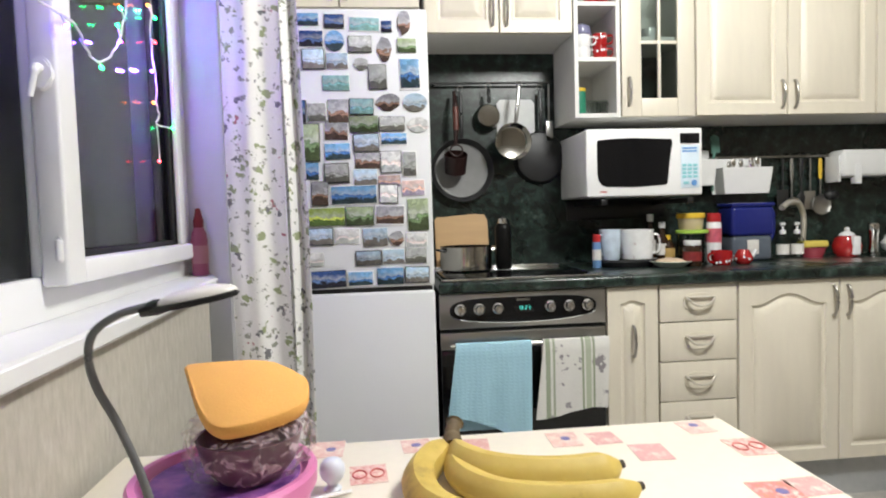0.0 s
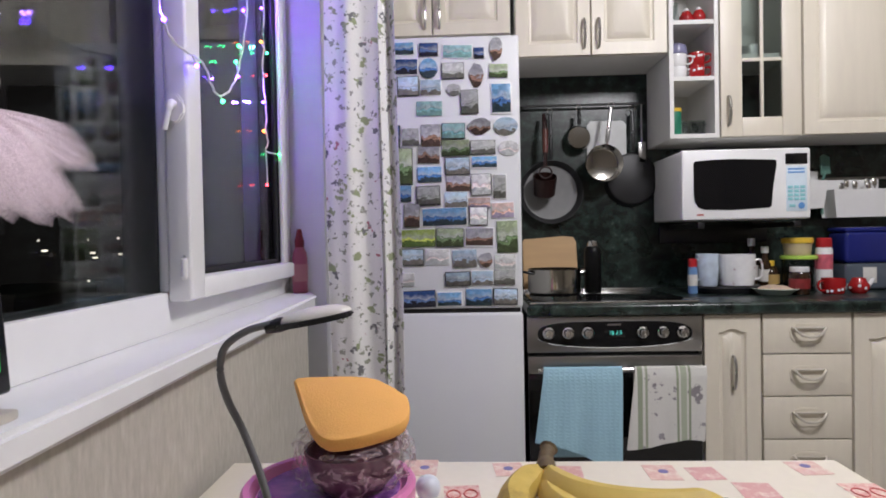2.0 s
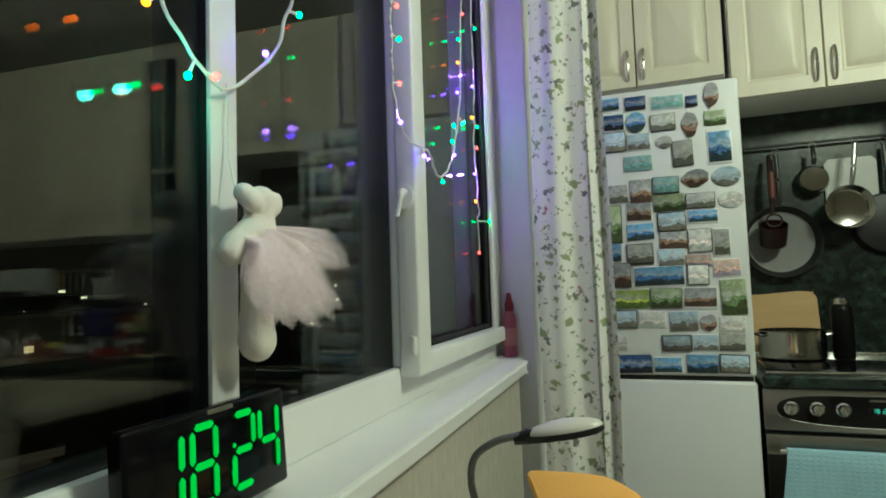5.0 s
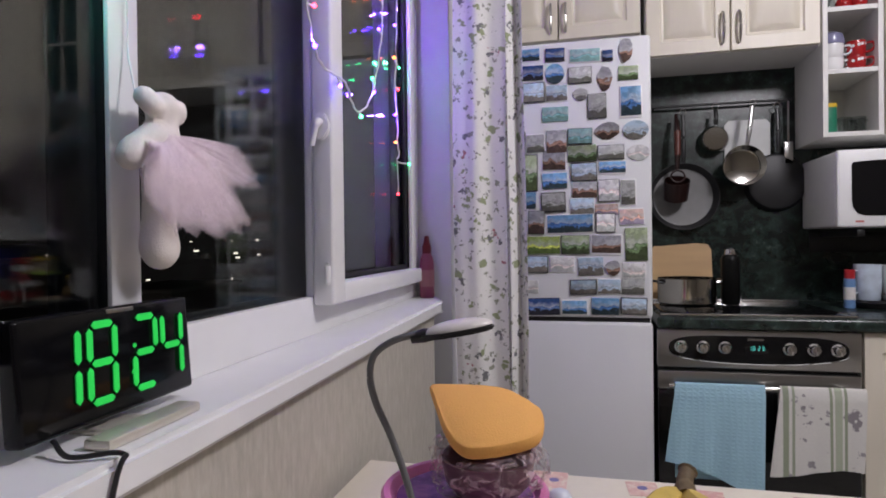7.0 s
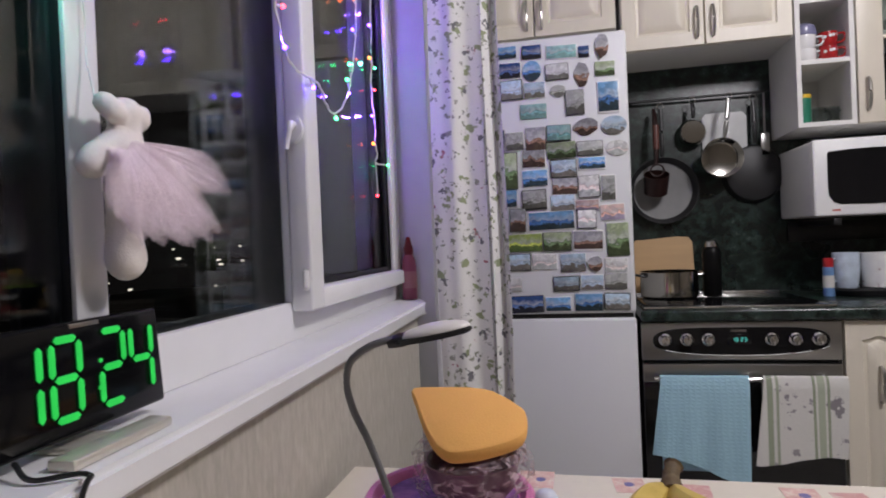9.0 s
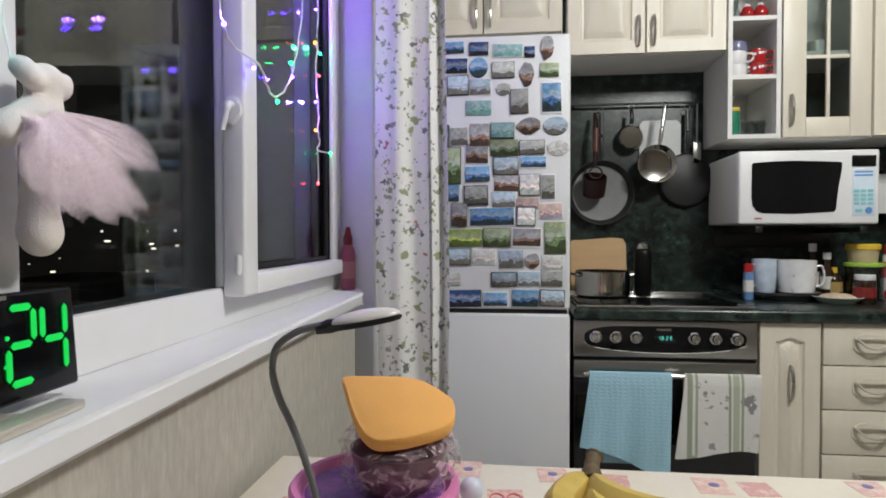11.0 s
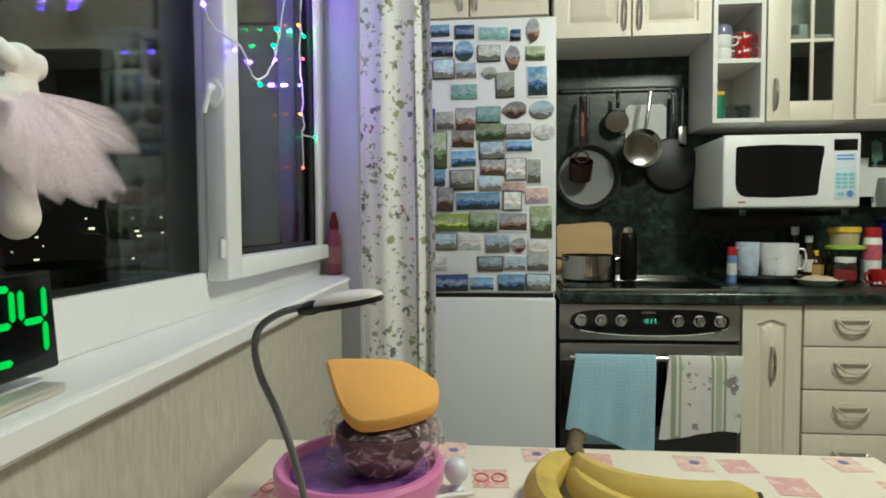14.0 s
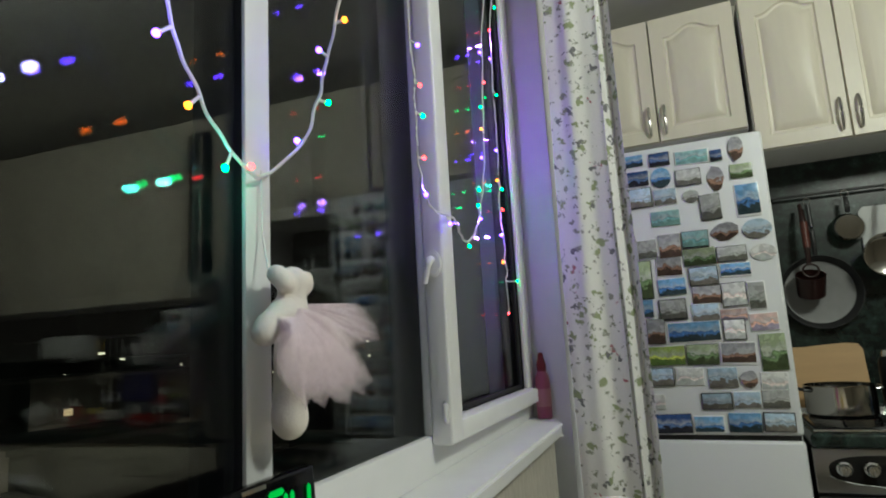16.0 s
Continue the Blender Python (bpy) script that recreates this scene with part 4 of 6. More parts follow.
PRINTS = [patch_print("print_pink", (0.64, 0.35, 0.31), (0.70, 0.48, 0.42), 60), patch_print("print_red", (0.55, 0.12, 0.10), (0.72, 0.45, 0.40), 90),
          patch_print("print_rose", (0.66, 0.42, 0.38), (0.61, 0.32, 0.31), 40), patch_print("print_ochre", (0.55, 0.30, 0.14), (0.62, 0.22, 0.22), 70)]
M_ink = mat("print_blue_ink", (0.16, 0.15, 0.35), 0.4)
M_line = mat("print_red_line", (0.55, 0.10, 0.09), 0.4)
rnd = random.Random(3)
SPOTS = [(0.10, 0.94, 0), (0.165, 0.935, 2), (0.335, 0.955, 0), (0.215, 0.868, 2), (0.37, 0.862, 1), (0.315, 0.715, 3), (0.368, 0.725, 2), (-0.215, 0.86, 1),
         (-0.285, 0.965, 0), (-0.055, 0.935, 2), (-0.14, 0.955, 0), (0.05, 0.60, 0), (0.21, 0.62, 1), (0.13, 0.50, 3), (0.33, 0.50, 0), (-0.05, 0.48, 2), (0.29, 0.36, 1), (0.10, 0.30, 0),
         (-0.46, 0.93, 2), (-0.52, 0.80, 1), (-0.30, 0.42, 0), (-0.10, 0.25, 3), (0.24, 0.14, 2), (-0.40, 0.20, 1)]
for x, y, k in SPOTS:
    w, h = rnd.uniform(0.045, 0.062), rnd.uniform(0.050, 0.068)
    pm = bmesh.new()
    box(pm, -w / 2, w / 2, -h / 2, h / 2, 0, 0.0005)
    p = part("printed_patch", pm, PRINTS[k], cloth, "", pose(x, y, 0.7502, 0, 0, rnd.uniform(-5, 5)), smooth=False)
    if k == 1:
        for s in (-1, 1):
            om = bmesh.new()
            pts = [(s * w * 0.24 + 0.010 * math.cos(a), 0.014 * math.sin(a), 0.0011) for a in [6.283 * i / 16 for i in range(17)]]
            tube(om, pts, 0.0012, 5, cap=False)
            part("printed_line", om, M_line, p)
    elif k in (0, 3):
        om = bmesh.new()
        lathe(om, [(0, 0), (0.008, 0), (0.008, 0.0004), (0, 0.0004)], 12)
        part("printed_dot", om, M_ink, p, m=pose(rnd.uniform(-0.01, 0.012), rnd.uniform(-0.012, 0.012), 0.0006))

# ---- pink round box, wrapped bowl and orange pad ----
M_pinkp = mat("pink_box_plastic", (0.66, 0.20, 0.42), 0.32, vary=0.05)
M_purple = blotched(mat("purple_lid", (0.22, 0.06, 0.26), 0.25, vary=0.1), [(0.08, 0.03, 0.16), (0.26, 0.09, 0.32), (0.45, 0.16, 0.42)], 16, width=0.16)
pb = thing("storage_box", "round pink plastic storage box with a purple-centred lid on the table", "box", pose(-0.375, 0.712, 0.7505))
part("body", lathe(bmesh.new(), [(0, 0), (0.088, 0), (0.092, 0.004), (0.099, 0.066), (0.096, 0.066), (0, 0.064)], 48), M_pinkp, pb)
ld = part("lid", lathe(bmesh.new(), [(0.100, 0.058), (0.1045, 0.060), (0.1055, 0.078), (0.102, 0.0825), (0.095, 0.082), (0.090, 0.076), (0.088, 0.072), (0, 0.071)], 48), M_pinkp, pb, "pink lid with a raised rim")
part("lid_centre", lathe(bmesh.new(), [(0.086, 0.0725), (0.084, 0.0745), (0, 0.0745)], 40), M_purple, ld, "glossy purple lid centre")

M_film = bpy.data.materials.new("clear_film")
M_film.use_nodes = True
fb = M_film.node_tree.nodes["Principled BSDF"]
fb.inputs["Base Color"].default_value = (0.80, 0.62, 0.68, 1)
fb.inputs["Roughness"].default_value = 0.08
fn = M_film.node_tree.nodes.new("ShaderNodeTexNoise")
fn.inputs["Scale"].default_value, fn.inputs["Detail"].default_value, fn.inputs["Distortion"].default_value = 7, 1.5, 1.5
fr2 = M_film.node_tree.nodes.new("ShaderNodeMapRange")
fr2.inputs[1].default_value, fr2.inputs[2].default_value, fr2.inputs[3].default_value, fr2.inputs[4].default_value = 0.46, 0.66, 0.05, 0.50
M_film.node_tree.links.new(fn.outputs[0], fr2.inputs[0])
M_film.node_tree.links.new(fr2.outputs[0], fb.inputs["Alpha"])
fbp = M_film.node_tree.nodes.new("ShaderNodeBump")
fbp.inputs["Strength"].default_value, fbp.inputs["Distance"].default_value = 0.45, 0.006
M_film.node_tree.links.new(fn.outputs[0], fbp.inputs["Height"])
M_film.node_tree.links.new(fbp.outputs[0], fb.inputs["Normal"])


def crumple(bm, amount, scale, seed=0.0):
    for v in bm.verts:
        n = noise.noise_vector(v.co * scale + Vector((seed, 0, 0)))
        v.co += n * amount
    return bm


bw = thing("wrapped_bowl", "small bowl wrapped in crumpled clear plastic bag with dark contents", "bowl", pose(-0.345, 0.712, 0.8255))
part("bowl", lathe(bmesh.new(), [(0, 0), (0.036, 0), (0.052, 0.018), (0.060, 0.050), (0.057, 0.050), (0.048, 0.018), (0, 0.008)], 36),
     mat("berry_glaze", (0.10, 0.035, 0.06), 0.3, vary=0.2), bw, "dark berry-coloured bowl")
wr = lathe(bmesh.new(), [(0, 0.0005), (0.042, 0.001), (0.060, 0.012), (0.070, 0.035), (0.068, 0.058), (0.060, 0.074), (0.056, 0.082)], 56)
for v in wr.verts:
    a = math.atan2(v.co.y, v.co.x)
    if v.co.z > 0.003:
        k = 1 + 0.05 * math.sin(9 * a + 40 * v.co.z) + 0.035 * math.sin(17 * a - 60 * v.co.z)
        v.co.x, v.co.y = v.co.x * k, v.co.y * k
crumple(wr, 0.007, 70)
for v in wr.verts:
    v.co.z = max(0.0008, min(v.co.z, 0.0755 + 0.25 * v.co.y))
part("plastic_bag", wr, M_film, bw, "crumpled clear plastic bag")
M_orange = mat("orange_sponge", (0.80, 0.41, 0.11), 0.9, vary=0.06, scale=400, bump=0.2, coarse=12)
pd = bmesh.new()
out = spline([(-0.094, 0.079, 0), (-0.082, 0.088, 0), (0.005, 0.086, 0), (0.055, 0.045, 0), (0.068, 0.020, 0), (0.068, -0.022, 0), (0.040, -0.048, 0), (0.0, -0.064, 0), (-0.022, -0.060, 0), (-0.050, -0.022, 0), (-0.094, 0.079, 0)], 4)
pad = []
for z, k in ((-0.019, 0.93), (-0.0175, 0.965), (-0.013, 0.99), (-0.005, 1.0), (-0.0015, 0.985), (0.0, 0.95)):
    pad.append([pd.verts.new((-0.01 + (p.x + 0.01) * k, 0.01 + (p.y - 0.01) * k, z + 0.0012 * noise.noise(p * 45))) for p in out[:-1]])
for a, b in zip(pad, pad[1:]):
    for i in range(len(a)):
        pd.faces.new((a[i], a[(i + 1) % len(a)], b[(i + 1) % len(a)], b[i]))
pd.faces.new(pad[0][::-1])
pd.faces.new(pad[-1])
solid("sponge_pad", pd, M_orange, "orange cellulose sponge cloth lying tilted on the wrapped bowl", "sponge", pose(-0.345, 0.708, 0.9215, 14, 0, 0), kind="thing")

# ---- gooseneck lamp ----
gl2 = thing("desk_lamp", "gooseneck desk lamp with a flat oval white head, switched off", "lamp", pose(-0.415, 0.53, 0.7505))
M_neck = mat("grey_neck", (0.13, 0.13, 0.135), 0.45, vary=0.1)
part("base", lathe(bmesh.new(), [(0, 0), (0.045, 0), (0.050, 0.004), (0.048, 0.012), (0.02, 0.020), (0.012, 0.026), (0, 0.027)], 32), M_black, gl2, "round black base", pose(0.035, 0.005, 0))
nk = bmesh.new()
line = spline([(0.035, 0.005, 0.025), (0.031, 0.003, 0.10), (0.022, 0, 0.152), (0.005, 0, 0.200), (-0.010, 0, 0.232), (-0.016, 0, 0.258), (-0.011, 0, 0.280), (0.008, 0.002, 0.294), (0.030, 0.006, 0.300)], 14)
tube(nk, line, [0.0034 * (1 + 0.07 * (i % 2)) for i in range(len(line))], 10)
part("neck", nk, M_neck, gl2, "grey ribbed flexible neck")
hdm = pose(0.034, 0.008, 0.299, 0, -9, 12) @ Matrix.Scale(0.84, 4)
hb = bmesh.new()
n = 40
ol = [(0.040 + 0.046 * math.cos(a), 0.021 * math.sin(a) * (1.0 if math.cos(a) > -0.2 else 0.9)) for a in [6.283 * i / n for i in range(n)]]
slab(hb, [(u, v) for u, v in ol], 0.006, "z", 0.002)
lh = part("head", hb, M_black, gl2, "black underside of the head", hdm)
hs = bmesh.new()
bmesh.ops.create_uvsphere(hs, u_segments=32, v_segments=16, radius=1.0, matrix=Matrix.Translation((0.044, 0, 0.0005)) @ Matrix.Diagonal((0.041, 0.0195, 0.011, 1)))
bmesh.ops.delete(hs, geom=[v for v in hs.verts if v.co.z < -0.001], context="VERTS")
part("shade", hs, mat("pearl_white", (0.70, 0.66, 0.62), 0.3, vary=0.04), lh, "pearly white oval shade")
jn = bmesh.new()
tube(jn, [(-0.012, 0, -0.002), (0.004, 0, -0.001), (0.014, 0, -0.001)], [0.006, 0.0085, 0.007], 12)
part("joint", jn, M_black, lh)

# ---- bananas ----
M_banana = blotched(mat("banana_skin", (0.60, 0.41, 0.06), 0.48, vary=0.07, scale=50, bump=0.08), [(0.26, 0.18, 0.05), (0.54, 0.385, 0.085), (0.58, 0.435, 0.115), (0.48, 0.41, 0.12)], 13, width=0.26, centre=0.52)
M_bstem = mat("banana_stem", (0.11, 0.075, 0.035), 0.7, vary=0.5, scale=80)
M_btip = mat("banana_tip", (0.04, 0.03, 0.02), 0.8, vary=0.3)
bn = thing("banana_bunch", "bunch of three ripe yellow bananas with dark tips on the table", "bananas", pose(-0.10, 0.90, 0.7505))


def banana(pts, r):
    line = spline(pts, 7)
    k = len(line) - 1
    rs = []
    for i in range(k + 1):
        t = i / k
        rs.append(r * (0.34 + 0.66 * math.sin(1.5708 * min(1, t / 0.24))) * (1 if t < 0.80 else max(0.30, math.cos((t - 0.80) / 0.20 * 1.25))))
    bm = bmesh.new()
    seg = 15
    rings = []
    for i, p in enumerate(line):
        d = (line[min(i + 1, k)] - line[max(i - 1, 0)]).normalized()
        s = d.cross(Vector((0, 0, 1))).normalized()
        u = s.cross(d)
        rings.append([bm.verts.new(p + rs[i] * (1 + 0.055 * math.cos(5 * 6.283 * j / seg)) * (math.cos(6.283 * j / seg) * s + math.sin(6.283 * j / seg) * u)) for j in range(seg)])
    for a, b in zip(rings, rings[1:]):
        for j in range(seg):
            bm.faces.new((a[j], a[(j + 1) % seg], b[(j + 1) % seg], b[j]))
    bm.faces.new(rings[0][::-1])
    bm.faces.new(rings[-1])
    return bm, line


for pts, r in (([(0.012, -0.040, 0.036), (0.024, -0.092, 0.029), (0.062, -0.128, 0.028), (0.125, -0.146, 0.027), (0.185, -0.150, 0.029), (0.218, -0.146, 0.034)], 0.0255),
               ([(0.008, -0.045, 0.031), (0.012, -0.118, 0.022), (0.052, -0.178, 0.022), (0.122, -0.200, 0.021), (0.186, -0.203, 0.021), (0.224, -0.192, 0.025)], 0.0210),
               ([(0.003, -0.032, 0.034), (-0.024, -0.065, 0.027), (-0.045, -0.118, 0.024), (-0.036, -0.190, 0.022), (0.015, -0.248, 0.021), (0.045, -0.265, 0.021)], 0.0225)):
    bm, line = banana(pts, r)
    b = part("banana", bm, M_banana, bn, "yellow banana")
    tb3 = bmesh.new()
    dvec = (line[-1] - line[-2]).normalized()
    tube(tb3, [line[-1] - dvec * 0.002, line[-1] + dvec * 0.007], [0.0066, 0.0052], 9)
    part("tip", tb3, M_btip, b, "black banana tip")
sm = bmesh.new()
tube(sm, spline([(0.008, -0.045, 0.033), (0.010, -0.022, 0.041), (0.013, -0.008, 0.047), (0.018, 0.004, 0.052)], 4), [0.0145] * 4 + [0.0115] * 4 + [0.0115] * 4 + [0.0145], 10)
part("stem", sm, M_bstem, bn, "brown-green stem of the bunch")

# small white ball-headed stopper and a pick beside the box
wp = bmesh.new()
lathe(wp, [(0, 0), (0.011, 0), (0.012, 0.004), (0.007, 0.009), (0.008, 0.012), (0.0145, 0.019), (0.0175, 0.028), (0.0165, 0.036), (0.012, 0.043), (0.006, 0.046), (0, 0.0468)], 24)
solid("stopper", wp, mat("bluish_white_plastic", (0.62, 0.66, 0.74), 0.4, vary=0.06), "small white plastic stopper with a round knob", "stopper", pose(-0.262, 0.815, 0.7505), kind="thing")
wk = bmesh.new()
tube(wk, [(-0.296, 0.775, 0.7555), (-0.268, 0.790, 0.7555), (-0.236, 0.802, 0.7545)], [0.0035, 0.0042, 0.0030], 8, flat=0.7)
solid("plastic_pick", wk, M_white, "thin white plastic pick lying by the stopper", "pick", kind="thing")

# ---- cloths on the oven handle ----
def draped(w, front, back, seed, slant=0.0, ripple=0.004, r=0.010, nx=40):
    """A cloth laid over a bar along x at the origin: front drop, round the bar, back drop."""
    rnd = random.Random(seed)
    ph = [rnd.uniform(0, 6.28) for _ in range(4)]
    prof = [(-r - 0.002 - 0.004 * i / 14, -front * (1 - i / 14)) for i in range(14)]
    prof += [(-r * math.cos(a), r * math.sin(a)) for a in [math.pi * i / 8 for i in range(9)]]
    prof += [(r + 0.001, -back * (i + 1) / 9) for i in range(9)]
    bm = bmesh.new()
    rows = {}
    for s, off in ((0, 0.0), (1, 0.0022)):
        for j, (y, z) in enumerate(prof):
            for i in range(nx + 1):
                u = i / nx
                drop = max(0.0, -z / front) if j < 14 else 0
                zz = z + slant * (u - 0.5) * drop + (0.012 * math.sin(5 * u + ph[2]) * drop)
                x = (u - 0.5) * w * (1 + 0.10 * drop) - 0.02 * drop
                yy = y - ripple * drop * (1 + math.sin(9 * u + ph[0]) + 0.6 * math.sin(21 * u + ph[1]))
                k = 1 if j < 18 else -1
                rows[s, j, i] = bm.verts.new((x, yy + off * k, zz))
    n = len(prof)
    for s in (0, 1):
        for j in range(n - 1):
            for i in range(nx):
                bm.faces.new([rows[s, j + a, i + b] for a, b in ((0, 0), (0, 1), (1, 1), (1, 0))])
    for j in range(n - 1):
        for i in (0, nx):
            bm.faces.new([rows[a, j + b, i] for a, b in ((0, 0), (1, 0), (1, 1), (0, 1))])
    for i in range(nx):
        for j in (0, n - 1):
            bm.faces.new([rows[a, j, i + b] for a, b in ((0, 0), (1, 0), (1, 1), (0, 1))])
    return bm


def waffle(name, colour):
    m = mat(name, colour, 0.92, vary=0.07, scale=120, bump=0.4)
    nt = m.node_tree
    w1, w2 = nt.nodes.new("ShaderNodeTexWave"), nt.nodes.new("ShaderNodeTexWave")
    w2.bands_direction = "Z"
    mx = nt.nodes.new("ShaderNodeMath")
    mx.operation = "MAXIMUM"
    for w, sc, bend in ((w1, 17.0, 5.0), (w2, 26.0, 4.0)):
        w.inputs["Scale"].default_value = sc
        w.inputs["Distortion"].default_value = bend
        nt.links.new([k for k in nt.nodes if k.type == "MAPPING"][0].outputs[0], w.inputs["Vector"])
    nt.links.new(w1.outputs["Fac"], mx.inputs[0])
    nt.links.new(w2.outputs["Fac"], mx.inputs[1])
    bp = [k for k in nt.nodes if k.type == "BUMP"][0]
    bp.inputs["Strength"].default_value, bp.inputs["Distance"].default_value = 0.3, 0.002
    nt.links.new(mx.outputs[0], bp.inputs["Height"])
    return m


tw = draped(0.262, 0.285, 0.30, 2, slant=-0.075, ripple=0.005)
solid("kitchen_towel", tw, waffle("blue_waffle_cloth", (0.35, 0.57, 0.67)), "light blue waffle towel hung over the oven handle", "towel", pose(0.182, 2.005, 0.678), kind="thing", group="towels on the oven")
M_st = cloth_print("butterfly_cloth", (0.66, 0.65, 0.61), 1, [(12, (0.25, 0.23, 0.24), 0.27), (20, (0.30, 0.28, 0.29), 0.20)], 1)
nt = M_st.node_tree
sx = nt.nodes.new("ShaderNodeSeparateXYZ")
nt.links.new([k for k in nt.nodes if k.type == "MAPPING"][0].outputs[0], sx.inputs[0])
last = nt.nodes[M_st["mix"]].inputs[0].links[0].from_socket
for lo, hi, ink in ((-0.112, -0.095, (0.30, 0.34, 0.24)), (-0.086, -0.078, (0.33, 0.37, 0.27)), (0.016, 0.024, (0.28, 0.32, 0.22)), (0.030, 0.050, (0.40, 0.44, 0.33)), (0.056, 0.064, (0.28, 0.32, 0.22))):
    a, b, c, mx = nt.nodes.new("ShaderNodeMath"), nt.nodes.new("ShaderNodeMath"), nt.nodes.new("ShaderNodeMath"), nt.nodes.new("ShaderNodeMix")
    a.operation, b.operation, c.operation, mx.data_type = "GREATER_THAN", "LESS_THAN", "MULTIPLY", "RGBA"
    a.inputs[1].default_value, b.inputs[1].default_value = lo, hi
    nt.links.new(sx.outputs[0], a.inputs[0])
    nt.links.new(sx.outputs[0], b.inputs[0])
    nt.links.new(a.outputs[0], c.inputs[0])
    nt.links.new(b.outputs[0], c.inputs[1])
    nt.links.new(c.outputs[0], mx.inputs["Factor"])
    nt.links.new(last, mx.inputs["A"])
    mx.inputs["B"].default_value = (*ink, 1)
    last = mx.outputs["Result"]
nt.links.new(last, nt.nodes[M_st["mix"]].inputs[0])
solid("kitchen_towel", draped(0.236, 0.252, 0.21, 7, slant=0.012, ripple=0.003), M_st, "white towel with green stripes and grey butterflies over the oven handle", "towel", pose(0.472, 2.005, 0.678), kind="thing", group="towels on the oven")

# ---- small shapes used again and again ----
def pot_shape(r, h, t=0.002, lip=0.003):
    return lathe(bmesh.new(), [(0, 0), (r * 0.93, 0), (r, h * 0.08), (r, h - 0.002), (r + lip, h), (r - t, h), (r - t, h * 0.1), (0, h * 0.06)], 36)


def mug(name, label, x, y, z, r, h, body, group="", spin=0.0, dots=None, category="mug"):
    ob = thing(name, label, category, pose(x, y, z, 0, 0, spin), group)
    part("cup", lathe(bmesh.new(), [(0, 0), (r * 0.82, 0), (r * 0.9, 0.004), (r, h * 0.5), (r, h), (r - 0.003, h), (r - 0.004, h * 0.5), (r * 0.75, 0.008), (0, 0.006)], 28), body, ob)
    hb = bmesh.new()
    tube(hb, spline([(r * 0.97, 0, h * 0.82), (r + 0.018, 0, h * 0.80), (r + 0.024, 0, h * 0.5), (r + 0.014, 0, h * 0.25), (r * 0.93, 0, h * 0.2)], 5), 0.0042, 8)
    part("handle", hb, body, ob)
    if dots:
        for i in range(12):
            a, v = i * 2.399 + 0.4, h * (0.18 + 0.66 * ((i * 0.382) % 1))
            part("dot", lathe(bmesh.new(), [(0, 0), (0.0055, 0), (0.0055, 0.0008), (0, 0.0008)], 10), dots, ob, "", Matrix.Translation((r * 0.992 * math.cos(a), r * 0.992 * math.sin(a), v)) @ pose(0, 0, 0, 0, 90, math.degrees(a)))
    return ob


def jar(name, label, x, y, z, prof, body, lid=None, lidmat=None, band=None, bandmat=None, category="jar", group="", lidlabel="", bandlabel=""):
    """A turned vessel with an optional lid and label band; each given as (radius, height) pairs."""
    ob = thing(name, label, category, pose(x, y, z), group)
    part("body", lathe(bmesh.new(), prof, 28), body, ob)
    if lid:
        part("lid", lathe(bmesh.new(), lid, 28), lidmat, ob, lidlabel)
    if band:
        r, a, b = band
        part("label_band", lathe(bmesh.new(), [(r - 0.001, a), (r, a + 0.001), (r, b - 0.001), (r - 0.001, b)], 28), bandmat, ob, bandlabel)
    return ob


M_ceramic = mat("white_ceramic", (0.78, 0.78, 0.78), 0.18, vary=0.03)
M_redcer = mat("red_ceramic", (0.36, 0.015, 0.016), 0.18, vary=0.06)
M_red = mat("red_plastic", (0.44, 0.02, 0.025), 0.3)
M_yellow = mat("yellow_plastic", (0.78, 0.52, 0.05), 0.35)
M_lime = mat("lime_plastic", (0.42, 0.65, 0.10), 0.35)
M_blue = mat("blue_plastic", (0.015, 0.022, 0.17), 0.22, vary=0.1)
M_clear = pane_glass("clear_vessel", (0.72, 0.75, 0.74))
M_amber = mat("dark_bottle", (0.035, 0.018, 0.010), 0.12)
M_tan = mat("beech_board", (0.52, 0.33, 0.15), 0.55, vary=0.12, scale=30, stretch=(0.15, 1, 1), bump=0.08)
M_greenp = mat("green_plastic", (0.02, 0.20, 0.12), 0.35)
M_label = mat("paper_label", (0.68, 0.66, 0.62), 0.5, vary=0.1, scale=60)
ZW = 0.8935

# hob side: board, pot, flask
cbm = bmesh.new()
slab(cbm, [(0, 0), (0.225, 0), (0.235, 0.02), (0.235, 0.205), (0.222, 0.228), (0.18, 0.232), (0.10, 0.226), (0.05, 0.222), (0.012, 0.222), (0, 0.21)], 0.012, "y", 0.003)
solid("cutting_board", cbm, M_tan, "pale wooden cutting board leaning against the splashback", "cutting board", pose(0.045, 2.585, 0.9005, -12, 0, 0), kind="thing")
pt = thing("saucepan", "shiny steel saucepan with two handles on the hob", "saucepan", pose(0.150, 2.40, 0.8995))
part("body", pot_shape(0.105, 0.100), M_mirror, pt)
part("contents", lathe(bmesh.new(), [(0, 0.07), (0.102, 0.07), (0.102, 0.072), (0, 0.073)], 30), M_dark, pt, "dark inside of the pan")
for s in (0, 180):
    h = bmesh.new()
    tube(h, spline([(0.092, -0.032, 0.082), (0.122, -0.030, 0.088), (0.132, 0, 0.090), (0.122, 0.030, 0.088), (0.092, 0.032, 0.082)], 5), 0.005, 8)
    part("handle", h, M_black if s else M_steel, pt, "", pose(0, 0, 0, 0, 0, s + 12))
